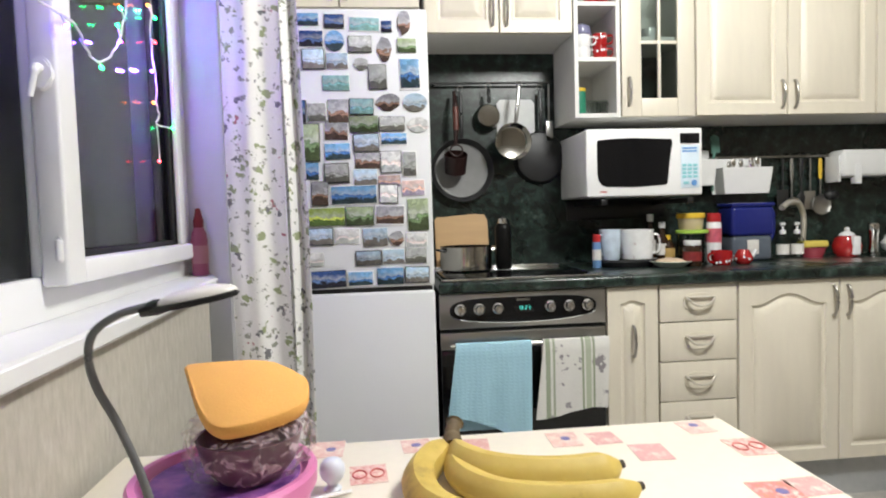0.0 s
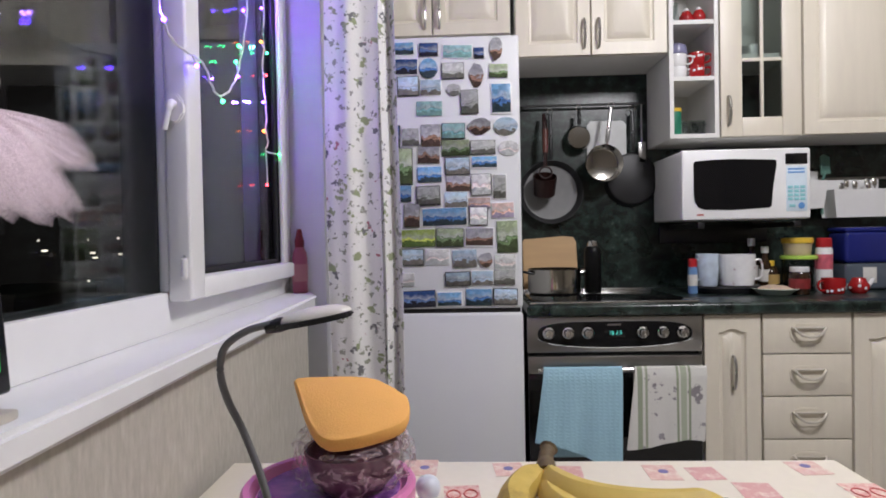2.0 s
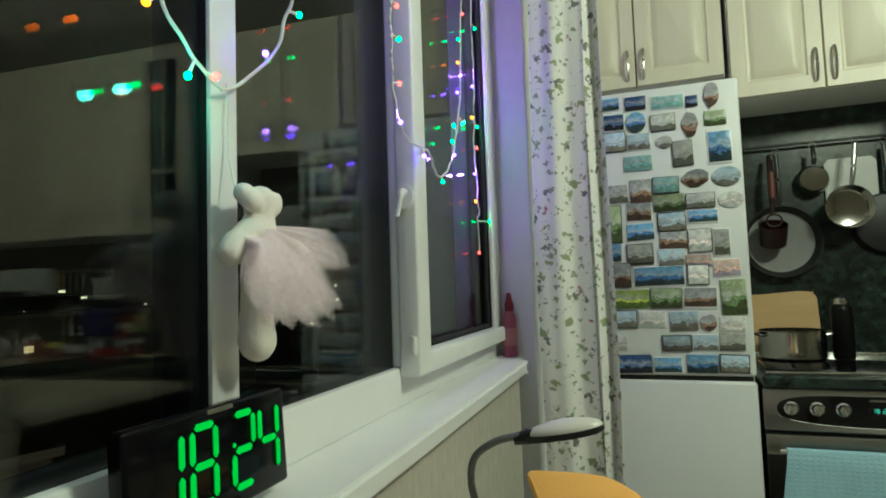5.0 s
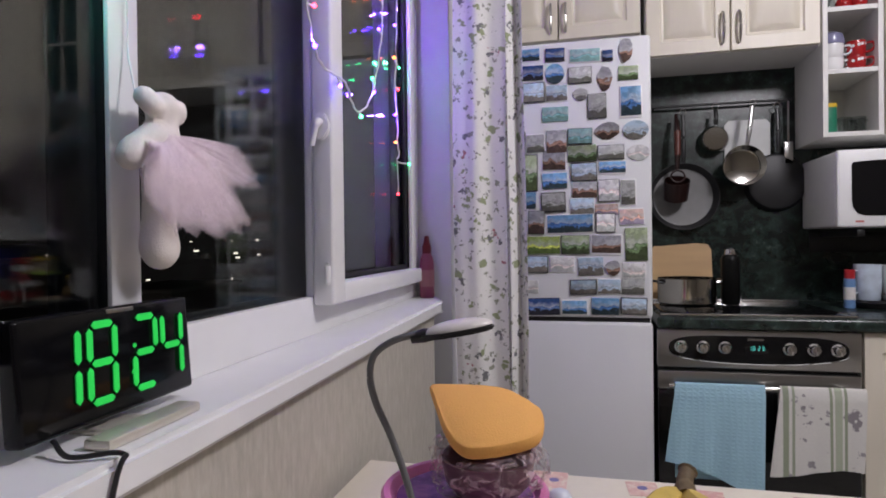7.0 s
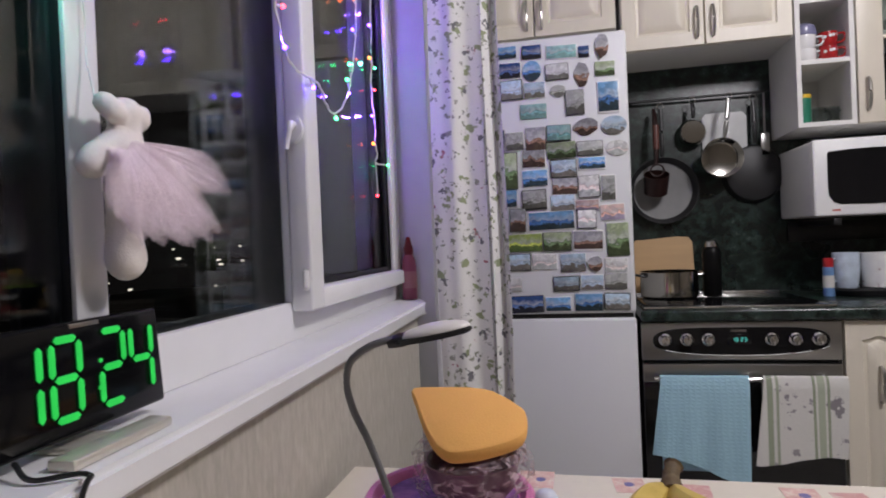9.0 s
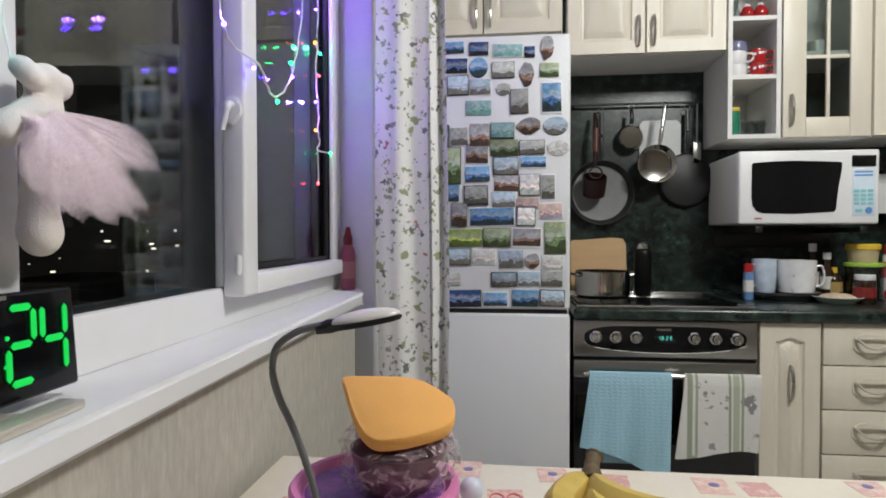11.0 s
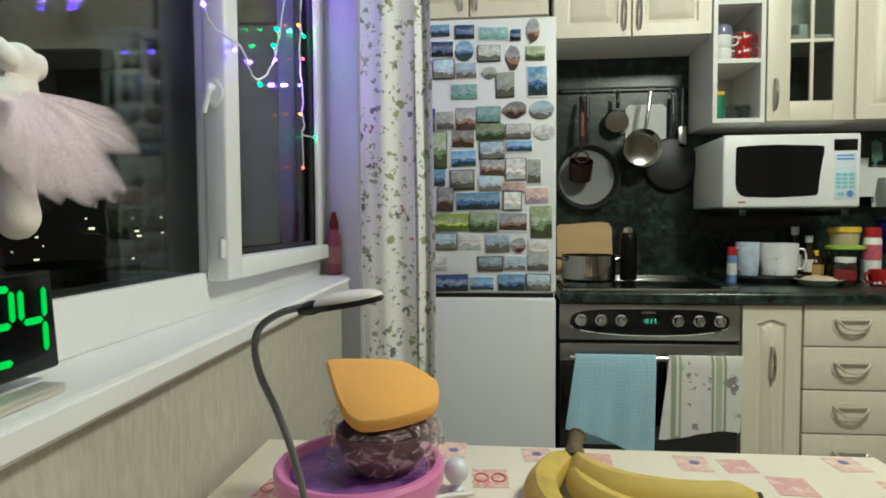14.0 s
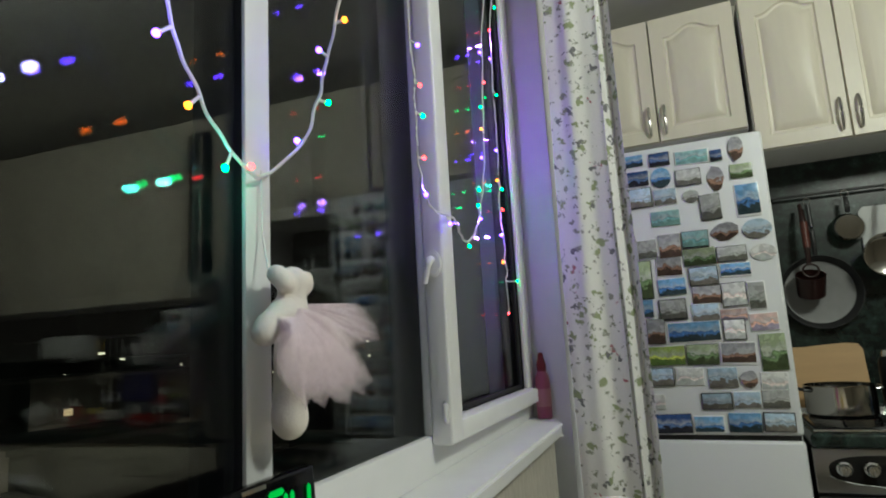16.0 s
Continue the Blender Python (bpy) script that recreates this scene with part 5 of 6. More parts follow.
jar("vacuum_flask", "tall matt black vacuum flask with a steel stopper on the hob", 0.305, 2.40, 0.8995, [(0, 0), (0.031, 0), (0.033, 0.004), (0.033, 0.165), (0.029, 0.180), (0.024, 0.186), (0, 0.187)], mat("matt_black_coat", (0.005, 0.005, 0.005), 0.38, vary=0.15, spec=0.15),
    [(0.020, 0.186), (0.021, 0.190), (0.018, 0.206), (0.008, 0.212), (0, 0.213)], M_chrome, category="flask", lidlabel="small steel stopper")

# rail and hanging pans over the hob
rl = bmesh.new()
tube(rl, [(0.01, 2.605, 1.697), (0.59, 2.605, 1.697)], 0.005, 10)
for x in (0.06, 0.54):
    tube(rl, [(x, 2.605, 1.697), (x, 2.634, 1.697)], 0.005, 8)
solid("hanging_rail", rl, M_dark_metal, "slim dark metal rail with hooks on the splashback", "rail", kind="thing")
M_greypan = mat("grey_nonstick", (0.22, 0.22, 0.22), 0.5, vary=0.1)


def hanging_pan(label, x, zc, r, depth, y, body, handle, hl, inside=None, tilt=0.0, wide=0.008, ring=True):
    """A pan hung by its handle, bottom to the room unless inside is given, then open to the room."""
    ob = thing("hanging_pan", label, "pan", pose(x, y, zc, 0, tilt, 0), "pans on the rail")
    turn = pose(0, 0, 0, 90, 0, 0) if inside else pose(0, 0, 0, -90, 0, 0)
    bm = lathe(bmesh.new(), [(0, 0), (r * 0.80, 0), (r * 0.88, 0.004), (r, depth), (r * 0.985, depth), (r * 0.86, 0.007), (r * 0.78, 0.004), (0, 0.004)], 44)
    b = part("bowl", bm, body, ob, "", turn)
    if inside:
        part("inside", lathe(bmesh.new(), [(0, 0.0045), (r * 0.775, 0.0045), (r * 0.85, 0.0078), (r * 0.80, 0.0062), (0, 0.0055)], 44), inside, b)
    hb = bmesh.new()
    y0 = -depth * 0.8 if inside else -0.004
    top = r + hl
    tube(hb, spline([(0, y0, r * 0.97), (0, y0 - 0.006, r + hl * 0.25), (0, y0 - 0.004, r + hl * 0.6), (0, y0 + 0.004, top)], 6), [wide * (0.75 + 0.35 * math.sin(math.pi * (0.15 + 0.7 * i / 18))) for i in range(19)], 10, flat=0.6)
    part("handle", hb, handle, ob)
    if ring:
        rb = bmesh.new()
        tube(rb, [(0.012 * math.cos(a), y0 + 0.004, top + 0.011 + 0.012 * math.sin(a)) for a in [6.283 * i / 20 for i in range(21)]], 0.0016, 6, cap=False)
        part("hook_ring", rb, M_nickel, ob)
    return ob


M_brown = mat("brown_bakelite", (0.022, 0.008, 0.007), 0.35)
hanging_pan("large frying pan with a pale grey inside hung from the rail", 0.172, 1.322, 0.138, 0.045, 2.632, M_dark, M_dark, 0.20, M_greypan)
hanging_pan("small steel pan with a bright bottom hung from the rail", 0.292, 1.552, 0.056, 0.03, 2.575, M_mirror, M_black, 0.06)
hanging_pan("round steel saucepan hung from the rail", 0.382, 1.432, 0.078, 0.055, 2.56, M_mirror, M_steel, 0.155, M_mirror, tilt=8)
hanging_pan("black frying pan hung from the rail", 0.525, 1.372, 0.122, 0.040, 2.60, M_dark, M_black, 0.17)
lp = thing("ladle_pan", "dark enamel scoop with a brown wooden handle hung from the rail", "scoop", pose(0.140, 2.555, 1.395), "pans on the rail")
part("bowl", lathe(bmesh.new(), [(0, 0), (0.040, 0), (0.046, 0.004), (0.050, 0.085), (0.047, 0.085), (0.042, 0.006), (0, 0.005)], 30), M_brown, lp, "", pose(0.0, 0.03, -0.085, 28, 0, 0))
tr = bmesh.new()
tube(tr, [(0.026 * math.cos(a), -0.030, 0.004 + 0.024 * math.sin(a)) for a in [6.283 * i / 24 for i in range(25)]], 0.004, 8, cap=False)
part("rim_ring", tr, M_brown, lp, "dark round rim")
hb = bmesh.new()
tube(hb, [(0, -0.01, 0.03), (0.002, -0.012, 0.10), (0.003, -0.005, 0.19), (0.003, 0.03, 0.262)], [0.008, 0.011, 0.012, 0.007], 10)
part("handle", hb, M_brown, lp, "brown wooden handle")
kb = bmesh.new()
tube(kb, [(0.002, -0.014, 0.09), (0.003, -0.008, 0.19)], [0.0125, 0.0132], 10)
part("grip", kb, mat("reddish_wood", (0.09, 0.022, 0.014), 0.4, vary=0.15, stretch=(1, 1, 0.1)), lp, "reddish wooden grip")
wbm = bmesh.new()
slab(wbm, [(-0.070, -0.10), (0.070, -0.10), (0.085, -0.085), (0.085, 0.075), (0.070, 0.093), (-0.070, 0.093), (-0.085, 0.075), (-0.085, -0.085)], 0.008, "y", 0.002)
solid("cutting_board", wbm, mat("white_board_plastic", (0.55, 0.56, 0.55), 0.45, vary=0.08), "white plastic cutting board hung behind the pans", "cutting board", pose(0.420, 2.628, 1.535), kind="thing")
sp = bmesh.new()
tube(sp, spline([(0.565, 2.60, 1.69), (0.565, 2.602, 1.60), (0.566, 2.604, 1.52)], 4), 0.004, 8)
box(sp, 0.550, 0.582, 2.600, 2.606, 1.44, 1.53, bev=0.002)
solid("spatula", sp, M_steel, "narrow steel spatula hung from the rail", "spatula", kind="thing")

# ---- worktop clutter, from the hob to the sink ----
jar("spray_can", "small blue and white can with a red cap on the worktop", 0.688, 2.37, ZW, [(0, 0), (0.017, 0), (0.018, 0.003), (0.018, 0.105), (0, 0.106)], mat("can_blue", (0.16, 0.30, 0.55), 0.3), [(0.0165, 0.105), (0.017, 0.134), (0.014, 0.137), (0, 0.137)], M_red, (0.0186, 0.03, 0.075), M_label, category="can", lidlabel="red cap")
trb = lathe(bmesh.new(), [(0, 0), (0.110, 0), (0.128, 0.022), (0.126, 0.030), (0.120, 0.030), (0.112, 0.026), (0, 0.026)], 40)
for v in trb.verts:
    v.co.y *= 0.7
solid("serving_tray", trb, M_black, "low oval black tray under the mugs", "tray", pose(0.825, 2.385, ZW), kind="thing")
mug("mug", "tall white mug with a pale blue side on the tray", 0.752, 2.39, ZW + 0.0265, 0.043, 0.128, mat("blue_white_ceramic", (0.55, 0.64, 0.74), 0.2, vary=0.15, coarse=30), "mugs on the tray", 200)
m2 = mug("mug", "large white mug with a dark floral print on the tray", 0.868, 2.395, ZW + 0.0265, 0.070, 0.124, blotched(mat("printed_ceramic", (0.78, 0.78, 0.78), 0.2), [(0.30, 0.12, 0.14), (0.76, 0.75, 0.75), (0.78, 0.78, 0.78)], 17, detail=2, width=0.05, centre=0.37), "mugs on the tray", -15)
ds = thing("dish", "shallow glass dish of leftover food at the worktop's edge", "dish", pose(0.955, 2.27, ZW))
part("plate", lathe(bmesh.new(), [(0, 0), (0.05, 0), (0.055, 0.004), (0.080, 0.024), (0.078, 0.026), (0.052, 0.008), (0, 0.006)], 36), mat("greenish_glass", (0.45, 0.50, 0.42), 0.12), ds)
fd = bmesh.new()
bmesh.ops.create_icosphere(fd, subdivisions=3, radius=1.0, matrix=Matrix.Translation((0, 0, 0.020)) @ Matrix.Diagonal((0.060, 0.060, 0.016, 1)))
part("food", crumple(fd, 0.007, 55), mat("leftover_food", (0.60, 0.46, 0.33), 0.7, vary=0.3, scale=90), ds, "pale crumbly food")
for x, y, h, c in ((0.973, 2.49, 0.212, M_ceramic), (1.012, 2.46, 0.178, M_ceramic)):
    jar("bottle", "small dark brown glass bottle with a white cap", x, y, ZW, [(0, 0), (0.022, 0), (0.023, 0.003), (0.023, h * 0.58), (0.012, h * 0.72), (0.011, h * 0.86), (0, h * 0.87)], M_amber,
        [(0.014, h * 0.85), (0.0145, h * 0.87), (0.0145, h), (0, h)], c, (0.0236, h * 0.2, h * 0.48), M_label, "bottle", "small bottles on the worktop", "white screw cap")
jar("bottle", "squat dark bottle with an ochre label behind the jar", 1.035, 2.46, ZW, [(0, 0), (0.03, 0), (0.031, 0.003), (0.031, 0.07), (0.02, 0.095), (0.012, 0.10), (0, 0.10)], M_amber, [(0.014, 0.099), (0.014, 0.12), (0, 0.12)], M_yellow, (0.0318, 0.025, 0.065), mat("ochre_label", (0.45, 0.30, 0.10), 0.5), "bottle")
jar("jam_jar", "glass jar of dark jam with a white lid and red label", 1.045, 2.27, ZW, [(0, 0), (0.032, 0), (0.035, 0.004), (0.035, 0.075), (0.030, 0.085), (0, 0.086)], M_amber, [(0.032, 0.085), (0.033, 0.087), (0.033, 0.102), (0.031, 0.104), (0, 0.104)], M_ceramic, (0.0358, 0.022, 0.060), mat("jam_label", (0.20, 0.02, 0.02), 0.4, vary=0.4, coarse=40), lidlabel="white lid", bandlabel="red label")
jar("food_container", "clear round food container with a lime green lid", 1.125, 2.42, ZW, [(0, 0), (0.055, 0), (0.057, 0.004), (0.062, 0.128), (0.060, 0.128), (0.055, 0.006), (0, 0.005)], M_clear, [(0.064, 0.126), (0.067, 0.128), (0.067, 0.138), (0.060, 0.141), (0, 0.141)], M_lime, lidlabel="lime green lid", category="container")
jar("food_container", "small beige tub with a yellow lid on the green lid", 1.120, 2.42, ZW + 0.1415, [(0, 0), (0.045, 0), (0.047, 0.003), (0.052, 0.050), (0, 0.050)], mat("beige_tub", (0.55, 0.45, 0.28), 0.4), [(0.054, 0.048), (0.057, 0.050), (0.057, 0.066), (0.052, 0.070), (0, 0.069)], M_yellow, lidlabel="yellow lid", category="container")
jar("spray_can", "white aerosol can with a red cap and red label", 1.212, 2.40, ZW, [(0, 0), (0.029, 0), (0.030, 0.004), (0.030, 0.165), (0.024, 0.175), (0, 0.176)], M_white, [(0.0275, 0.172), (0.0285, 0.175), (0.027, 0.205), (0.022, 0.209), (0, 0.209)], M_red, (0.0306, 0.085, 0.145), mat("red_blue_label", (0.58, 0.12, 0.16), 0.4, vary=0.4, coarse=40), category="can", lidlabel="red cap", bandlabel="red label")
mug("mug", "low red polka-dot cup on the worktop", 1.175, 2.28, ZW, 0.040, 0.058, M_redcer, "polka-dot crockery", 190, M_ceramic, "cup")
tp = thing("creamer", "small red and white polka-dot jug on the worktop", "jug", pose(1.268, 2.28, ZW), "polka-dot crockery")
part("body", lathe(bmesh.new(), [(0, 0), (0.022, 0), (0.034, 0.014), (0.036, 0.030), (0.026, 0.048), (0.022, 0.058), (0.019, 0.058), (0, 0.02)], 28), M_redcer, tp)
part("spout", tube(bmesh.new(), [(0.025, 0, 0.025), (0.045, 0, 0.040), (0.055, 0, 0.056)], [0.012, 0.008, 0.006], 10), M_ceramic, tp)
for i in range(8):
    a = i * 2.399
    part("dot", lathe(bmesh.new(), [(0, 0), (0.0055, 0), (0.0055, 0.0008), (0, 0.0008)], 10), M_ceramic, tp, "", Matrix.Translation((0.0352 * math.cos(a), 0.0352 * math.sin(a), 0.022 + 0.008 * (i % 2))) @ pose(0, 0, 0, 0, 90, math.degrees(a)))

# water filter jug, taps, sink side
wj = thing("water_jug", "large blue and clear water filter jug beside the sink", "jug", pose(1.385, 2.45, ZW) @ Matrix.Diagonal((0.92, 0.92, 0.95, 1)))
part("body", bx(-0.098, 0.098, -0.06, 0.06, 0, 0.115, bev=0.018, seg=3), mat("smoky_plastic", (0.10, 0.12, 0.15), 0.15), wj, "smoky clear lower body")
part("funnel", bx(-0.103, 0.103, -0.066, 0.066, 0.112, 0.245, bev=0.016, seg=3), M_blue, wj, "deep blue upper part")
part("lid", bx(-0.106, 0.106, -0.068, 0.068, 0.243, 0.262, bev=0.008), M_blue, wj)
part("label", bx(-0.028, 0.028, -0.0625, -0.059, 0.03, 0.095, bev=0.001), M_label, wj, "white label")
hb = bmesh.new()
tube(hb, spline([(0.098, 0, 0.23), (0.135, 0, 0.22), (0.138, 0, 0.12), (0.098, 0, 0.06)], 6), 0.010, 10)
part("handle", hb, M_blue, wj)
sk = thing("sink", "inset steel sink in the worktop", "sink", pose(1.48, 2.13, ZW))
part("rim", lathe(bmesh.new(), [(0.175, 0.0), (0.205, 0.0), (0.207, 0.003), (0.178, 0.004), (0.172, 0.002)], 44), M_steel, sk, "", pose(0.21, 0.21, 0))
part("bowl", lathe(bmesh.new(), [(0.176, 0.002), (0.170, 0.0012), (0.03, 0.0008), (0, 0.0008)], 44), M_steel, sk, "shadowed steel bowl", pose(0.21, 0.21, 0))
fc = thing("tap", "arched chrome kitchen tap behind the sink", "tap", pose(1.712, 2.53, ZW))
part("base", lathe(bmesh.new(), [(0, 0), (0.026, 0), (0.026, 0.006), (0.018, 0.012), (0.017, 0.06), (0.013, 0.068), (0, 0.068)], 24), M_chrome, fc)
sp2 = bmesh.new()
tube(sp2, spline([(0, 0, 0.06), (0.004, -0.002, 0.15), (-0.010, -0.012, 0.205), (-0.055, -0.04, 0.244), (-0.12, -0.075, 0.245), (-0.175, -0.105, 0.222)], 8), 0.0125, 12)
part("spout", sp2, M_pull, fc)
lv = bmesh.new()
tube(lv, [(0.015, 0, 0.045), (0.055, -0.02, 0.06)], [0.007, 0.005], 8)
part("lever", lv, M_chrome, fc)
for x in (1.545, 1.612):
    sd = jar("soap_dispenser", "clear pump bottle of liquid soap beside the sink", x, 2.43, ZW, [(0, 0), (0.024, 0), (0.026, 0.004), (0.026, 0.085), (0.014, 0.105), (0.010, 0.110), (0, 0.110)], M_clear, [(0.012, 0.108), (0.013, 0.112), (0.013, 0.125), (0.005, 0.128), (0.0045, 0.145), (0.012, 0.148), (0.012, 0.158), (0, 0.160)], M_ceramic, (0.0265, 0.02, 0.065), M_label, "soap dispenser", "pump bottles by the sink", "white pump")
    part("nozzle", tube(bmesh.new(), [(0, 0, 0.153), (-0.018, -0.018, 0.153), (-0.024, -0.024, 0.146)], 0.0042, 8), M_ceramic, sd)
sb = thing("sponge_holder", "red bowl holding a yellow sponge beside the sink", "bowl", pose(1.70, 2.45, ZW))
part("bowl", lathe(bmesh.new(), [(0, 0), (0.038, 0), (0.052, 0.045), (0.049, 0.045), (0.036, 0.004), (0, 0.004)], 28), mat("dim_red", (0.30, 0.04, 0.06), 0.4), sb)
part("sponge", bx(-0.055, 0.055, -0.03, 0.03, 0.046, 0.074, bev=0.006), mat("yellow_sponge", (0.72, 0.58, 0.12), 0.95, vary=0.12, scale=200, bump=0.6), sb, "yellow foam sponge")
tpot = thing("teapot", "round red teapot with a white band and knob", "teapot", pose(1.838, 2.42, ZW), "polka-dot crockery")
part("body", lathe(bmesh.new(), [(0, 0), (0.035, 0), (0.054, 0.022), (0.058, 0.05), (0.045, 0.085), (0.028, 0.095), (0, 0.096)], 32), M_redcer, tpot)
part("lid", lathe(bmesh.new(), [(0.032, 0.092), (0.026, 0.104), (0.010, 0.112), (0.011, 0.126), (0, 0.132)], 24), M_ceramic, tpot, "white lid with a knob")
part("band", bx(-0.018, 0.018, -0.060, -0.04, 0.012, 0.092, bev=0.006), M_ceramic, tpot, "white upright band")
jar("pepper_mill", "slim polished steel mill beside the teapot", 1.945, 2.40, ZW, [(0, 0), (0.021, 0), (0.022, 0.003), (0.019, 0.05), (0.019, 0.10), (0.022, 0.105), (0.022, 0.140), (0.018, 0.145), (0, 0.145)], M_chrome, category="mill")
jar("sugar_bowl", "round white porcelain sugar bowl with a lid", 2.045, 2.38, ZW, [(0, 0), (0.03, 0), (0.034, 0.01), (0.06, 0.035), (0.064, 0.058), (0.050, 0.080), (0, 0.082)], M_ceramic, [(0.052, 0.080), (0.040, 0.096), (0.012, 0.106), (0.012, 0.122), (0, 0.126)], M_ceramic, category="sugar bowl")

# ---- on the wall over the sink ----
rb2 = bmesh.new()
tube(rb2, [(1.28, 2.605, 1.352), (2.55, 2.605, 1.352)], 0.006, 10)
for x in (1.30, 1.90, 2.50):
    tube(rb2, [(x, 2.605, 1.352), (x, 2.634, 1.352)], 0.006, 8)
solid("wall_rail", rb2, M_nickel, "long steel wall rail over the sink", "rail", kind="thing")


def caddy(label, x, w, z, h, d, y):
    ob = thing("utensil_holder", label, "holder", pose(x, y, z), "holders on the wall rail")
    bm = bmesh.new()
    t, s = 0.003, 0.014
    lo = [(s, s * 0.6), (w - s, s * 0.6), (w - s, d), (s, d)]
    hi = [(0, 0), (w, 0), (w, d), (0, d)]
    a = [bm.verts.new((x2, y2, 0)) for x2, y2 in lo]
    b = [bm.verts.new((x2, y2, h)) for x2, y2 in hi]
    ci = [bm.verts.new((x2 + (t if x2 < w / 2 else -t), y2 + (t if y2 < d / 2 else -t), h)) for x2, y2 in hi]
    di = [bm.verts.new((x2 + (t if x2 < w / 2 else -t), y2 + (t if y2 < d / 2 else -t), t)) for x2, y2 in lo]
    bm.faces.new(a[::-1])
    bm.faces.new(di)
    for p, q in ((a, b), (b, ci), (ci, di)):
        for i in range(4):
            bm.faces.new((p[i], p[(i + 1) % 4], q[(i + 1) % 4], q[i]))
    part("box", bm, M_white, ob, smooth=False)
    part("back_plate", bx(0.0, w, d + 0.0005, d + 0.005, 0.0, h + 0.045, bev=0.002), M_white, ob)
    return ob


caddy("white plastic cutlery holder full of spoons on the wall rail", 1.315, 0.235, 1.185, 0.115, 0.085, 2.50)
caddy("small white plastic holder on the wall rail", 1.205, 0.095, 1.225, 0.115, 0.07, 2.515)
rnd = random.Random(8)
for i in range(6):
    x = 1.350 + 0.032 * i + rnd.uniform(-0.004, 0.004)
    cbm = bmesh.new()
    lx, ly = rnd.uniform(-0.02, 0.03), rnd.uniform(-0.012, 0.008)
    top = Vector((x + lx, 2.535 + ly, 1.185 + rnd.uniform(0.105, 0.128)))
    tube(cbm, [(x, 2.54, 1.192), top], [0.002, 0.003], 6)
    bmesh.ops.create_uvsphere(cbm, u_segments=12, v_segments=8, radius=1.0, matrix=Matrix.Translation(top + Vector((lx * 0.1, 0, 0.016))) @ Matrix.Diagonal((0.012, 0.005, 0.020, 1)))
    solid("spoon", cbm, M_chrome, "steel spoon standing in the white holder", "spoon", kind="thing", group="spoons in the holder")
gb = bmesh.new()
tube(gb, spline([(1.300, 2.56, 1.20), (1.300, 2.555, 1.33), (1.310, 2.55, 1.38)], 5), 0.006, 8)
slab(gb, [(1.290, 1.365), (1.330, 1.370), (1.326, 1.440), (1.300, 1.452), (1.286, 1.44)], 0.006, "y", 0.002)
for v in gb.verts:
    if abs(v.co.y) < 0.02:
        v.co.y += 2.553
solid("silicone_spatula", gb, mat("sea_green_silicone", (0.10, 0.22, 0.18), 0.5), "dull green silicone spatula standing in the small holder", "spatula", kind="thing")


def utensil(label, x, length, head, material, grip=None, tilt=0.0):
    ob = thing("hanging_utensil", label, "utensil", pose(x, 2.592, 1.350, 0, tilt, 0), "utensils on the wall rail")
    h = bmesh.new()
    tube(h, [(0, 0, -0.008), (0, 0, -length)], [0.004, 0.0045], 8)
    part("shaft", h, material, ob)
    hk = bmesh.new()
    tube(hk, [(0, 0.013 + 0.011 * math.cos(a), 0.002 + 0.010 * math.sin(a)) for a in [math.pi * (1.1 - 1.3 * i / 10) for i in range(11)]], 0.0018, 6)
    part("hook", hk, M_nickel, ob)
    if grip:
        g = bmesh.new()
        tube(g, [(0, 0, -0.010), (0, 0, -0.05), (0, 0, -0.105)], [0.008, 0.010, 0.008], 10, flat=0.6)
        part("grip", g, grip, ob)
    hd = bmesh.new()
    if head == "skimmer":
        lathe(hd, [(0, 0.0), (0.035, 0.002), (0.048, 0.010), (0.046, 0.012), (0.034, 0.004), (0, 0.003)], 26, m=pose(0, 0.0, -length - 0.04, 90, 0, 0))
    elif head == "turner":
        box(hd, -0.028, 0.028, -0.002, 0.002, -length - 0.085, -length, bev=0.0015)
    elif head == "ladle":
        bmesh.ops.create_uvsphere(hd, u_segments=18, v_segments=12, radius=1.0, matrix=Matrix.Translation((0, -0.012, -length - 0.022)) @ Matrix.Diagonal((0.034, 0.024, 0.026, 1)))
    else:
        bmesh.ops.create_uvsphere(hd, u_segments=14, v_segments=10, radius=1.0, matrix=Matrix.Translation((0, 0, -length - 0.025)) @ Matrix.Diagonal((0.020, 0.006, 0.032, 1)))
    part("head", hd, material, ob)
    return ob


utensil("dark nylon turner hung on the wall rail", 1.660, 0.15, "turner", M_dark, None)
utensil("steel ladle hung on the wall rail", 1.705, 0.19, "ladle", M_steel, M_steel)
utensil("dark nylon spoon hung on the wall rail", 1.752, 0.17, "spoon", M_dark, M_dark)
utensil("steel fork-headed turner hung on the wall rail", 1.795, 0.16, "turner", M_steel)
utensil("steel skimmer with a yellow grip hung on the wall rail", 1.846, 0.185, "skimmer", M_steel, M_yellow)
utensil("dark nylon ladle hung on the wall rail", 1.893, 0.16, "ladle", M_dark, M_dark)
ph = thing("towel_holder", "white plastic paper-towel holder on the wall rail", "holder", pose(1.885, 2.50, 1.245), "holders on the wall rail")
part("shell", bx(0, 0.33, 0, 0.10, 0.0, 0.125, bev=0.02, seg=3), M_white, ph)
part("end_cap", bx(-0.012, 0.0, 0.01, 0.10, -0.02, 0.10, bev=0.006), M_white, ph)
part("tear_strip", bx(0.06, 0.09, -0.004, 0.03, -0.03, 0.06, bev=0.004), M_ceramic, ph, "hanging sheet end")

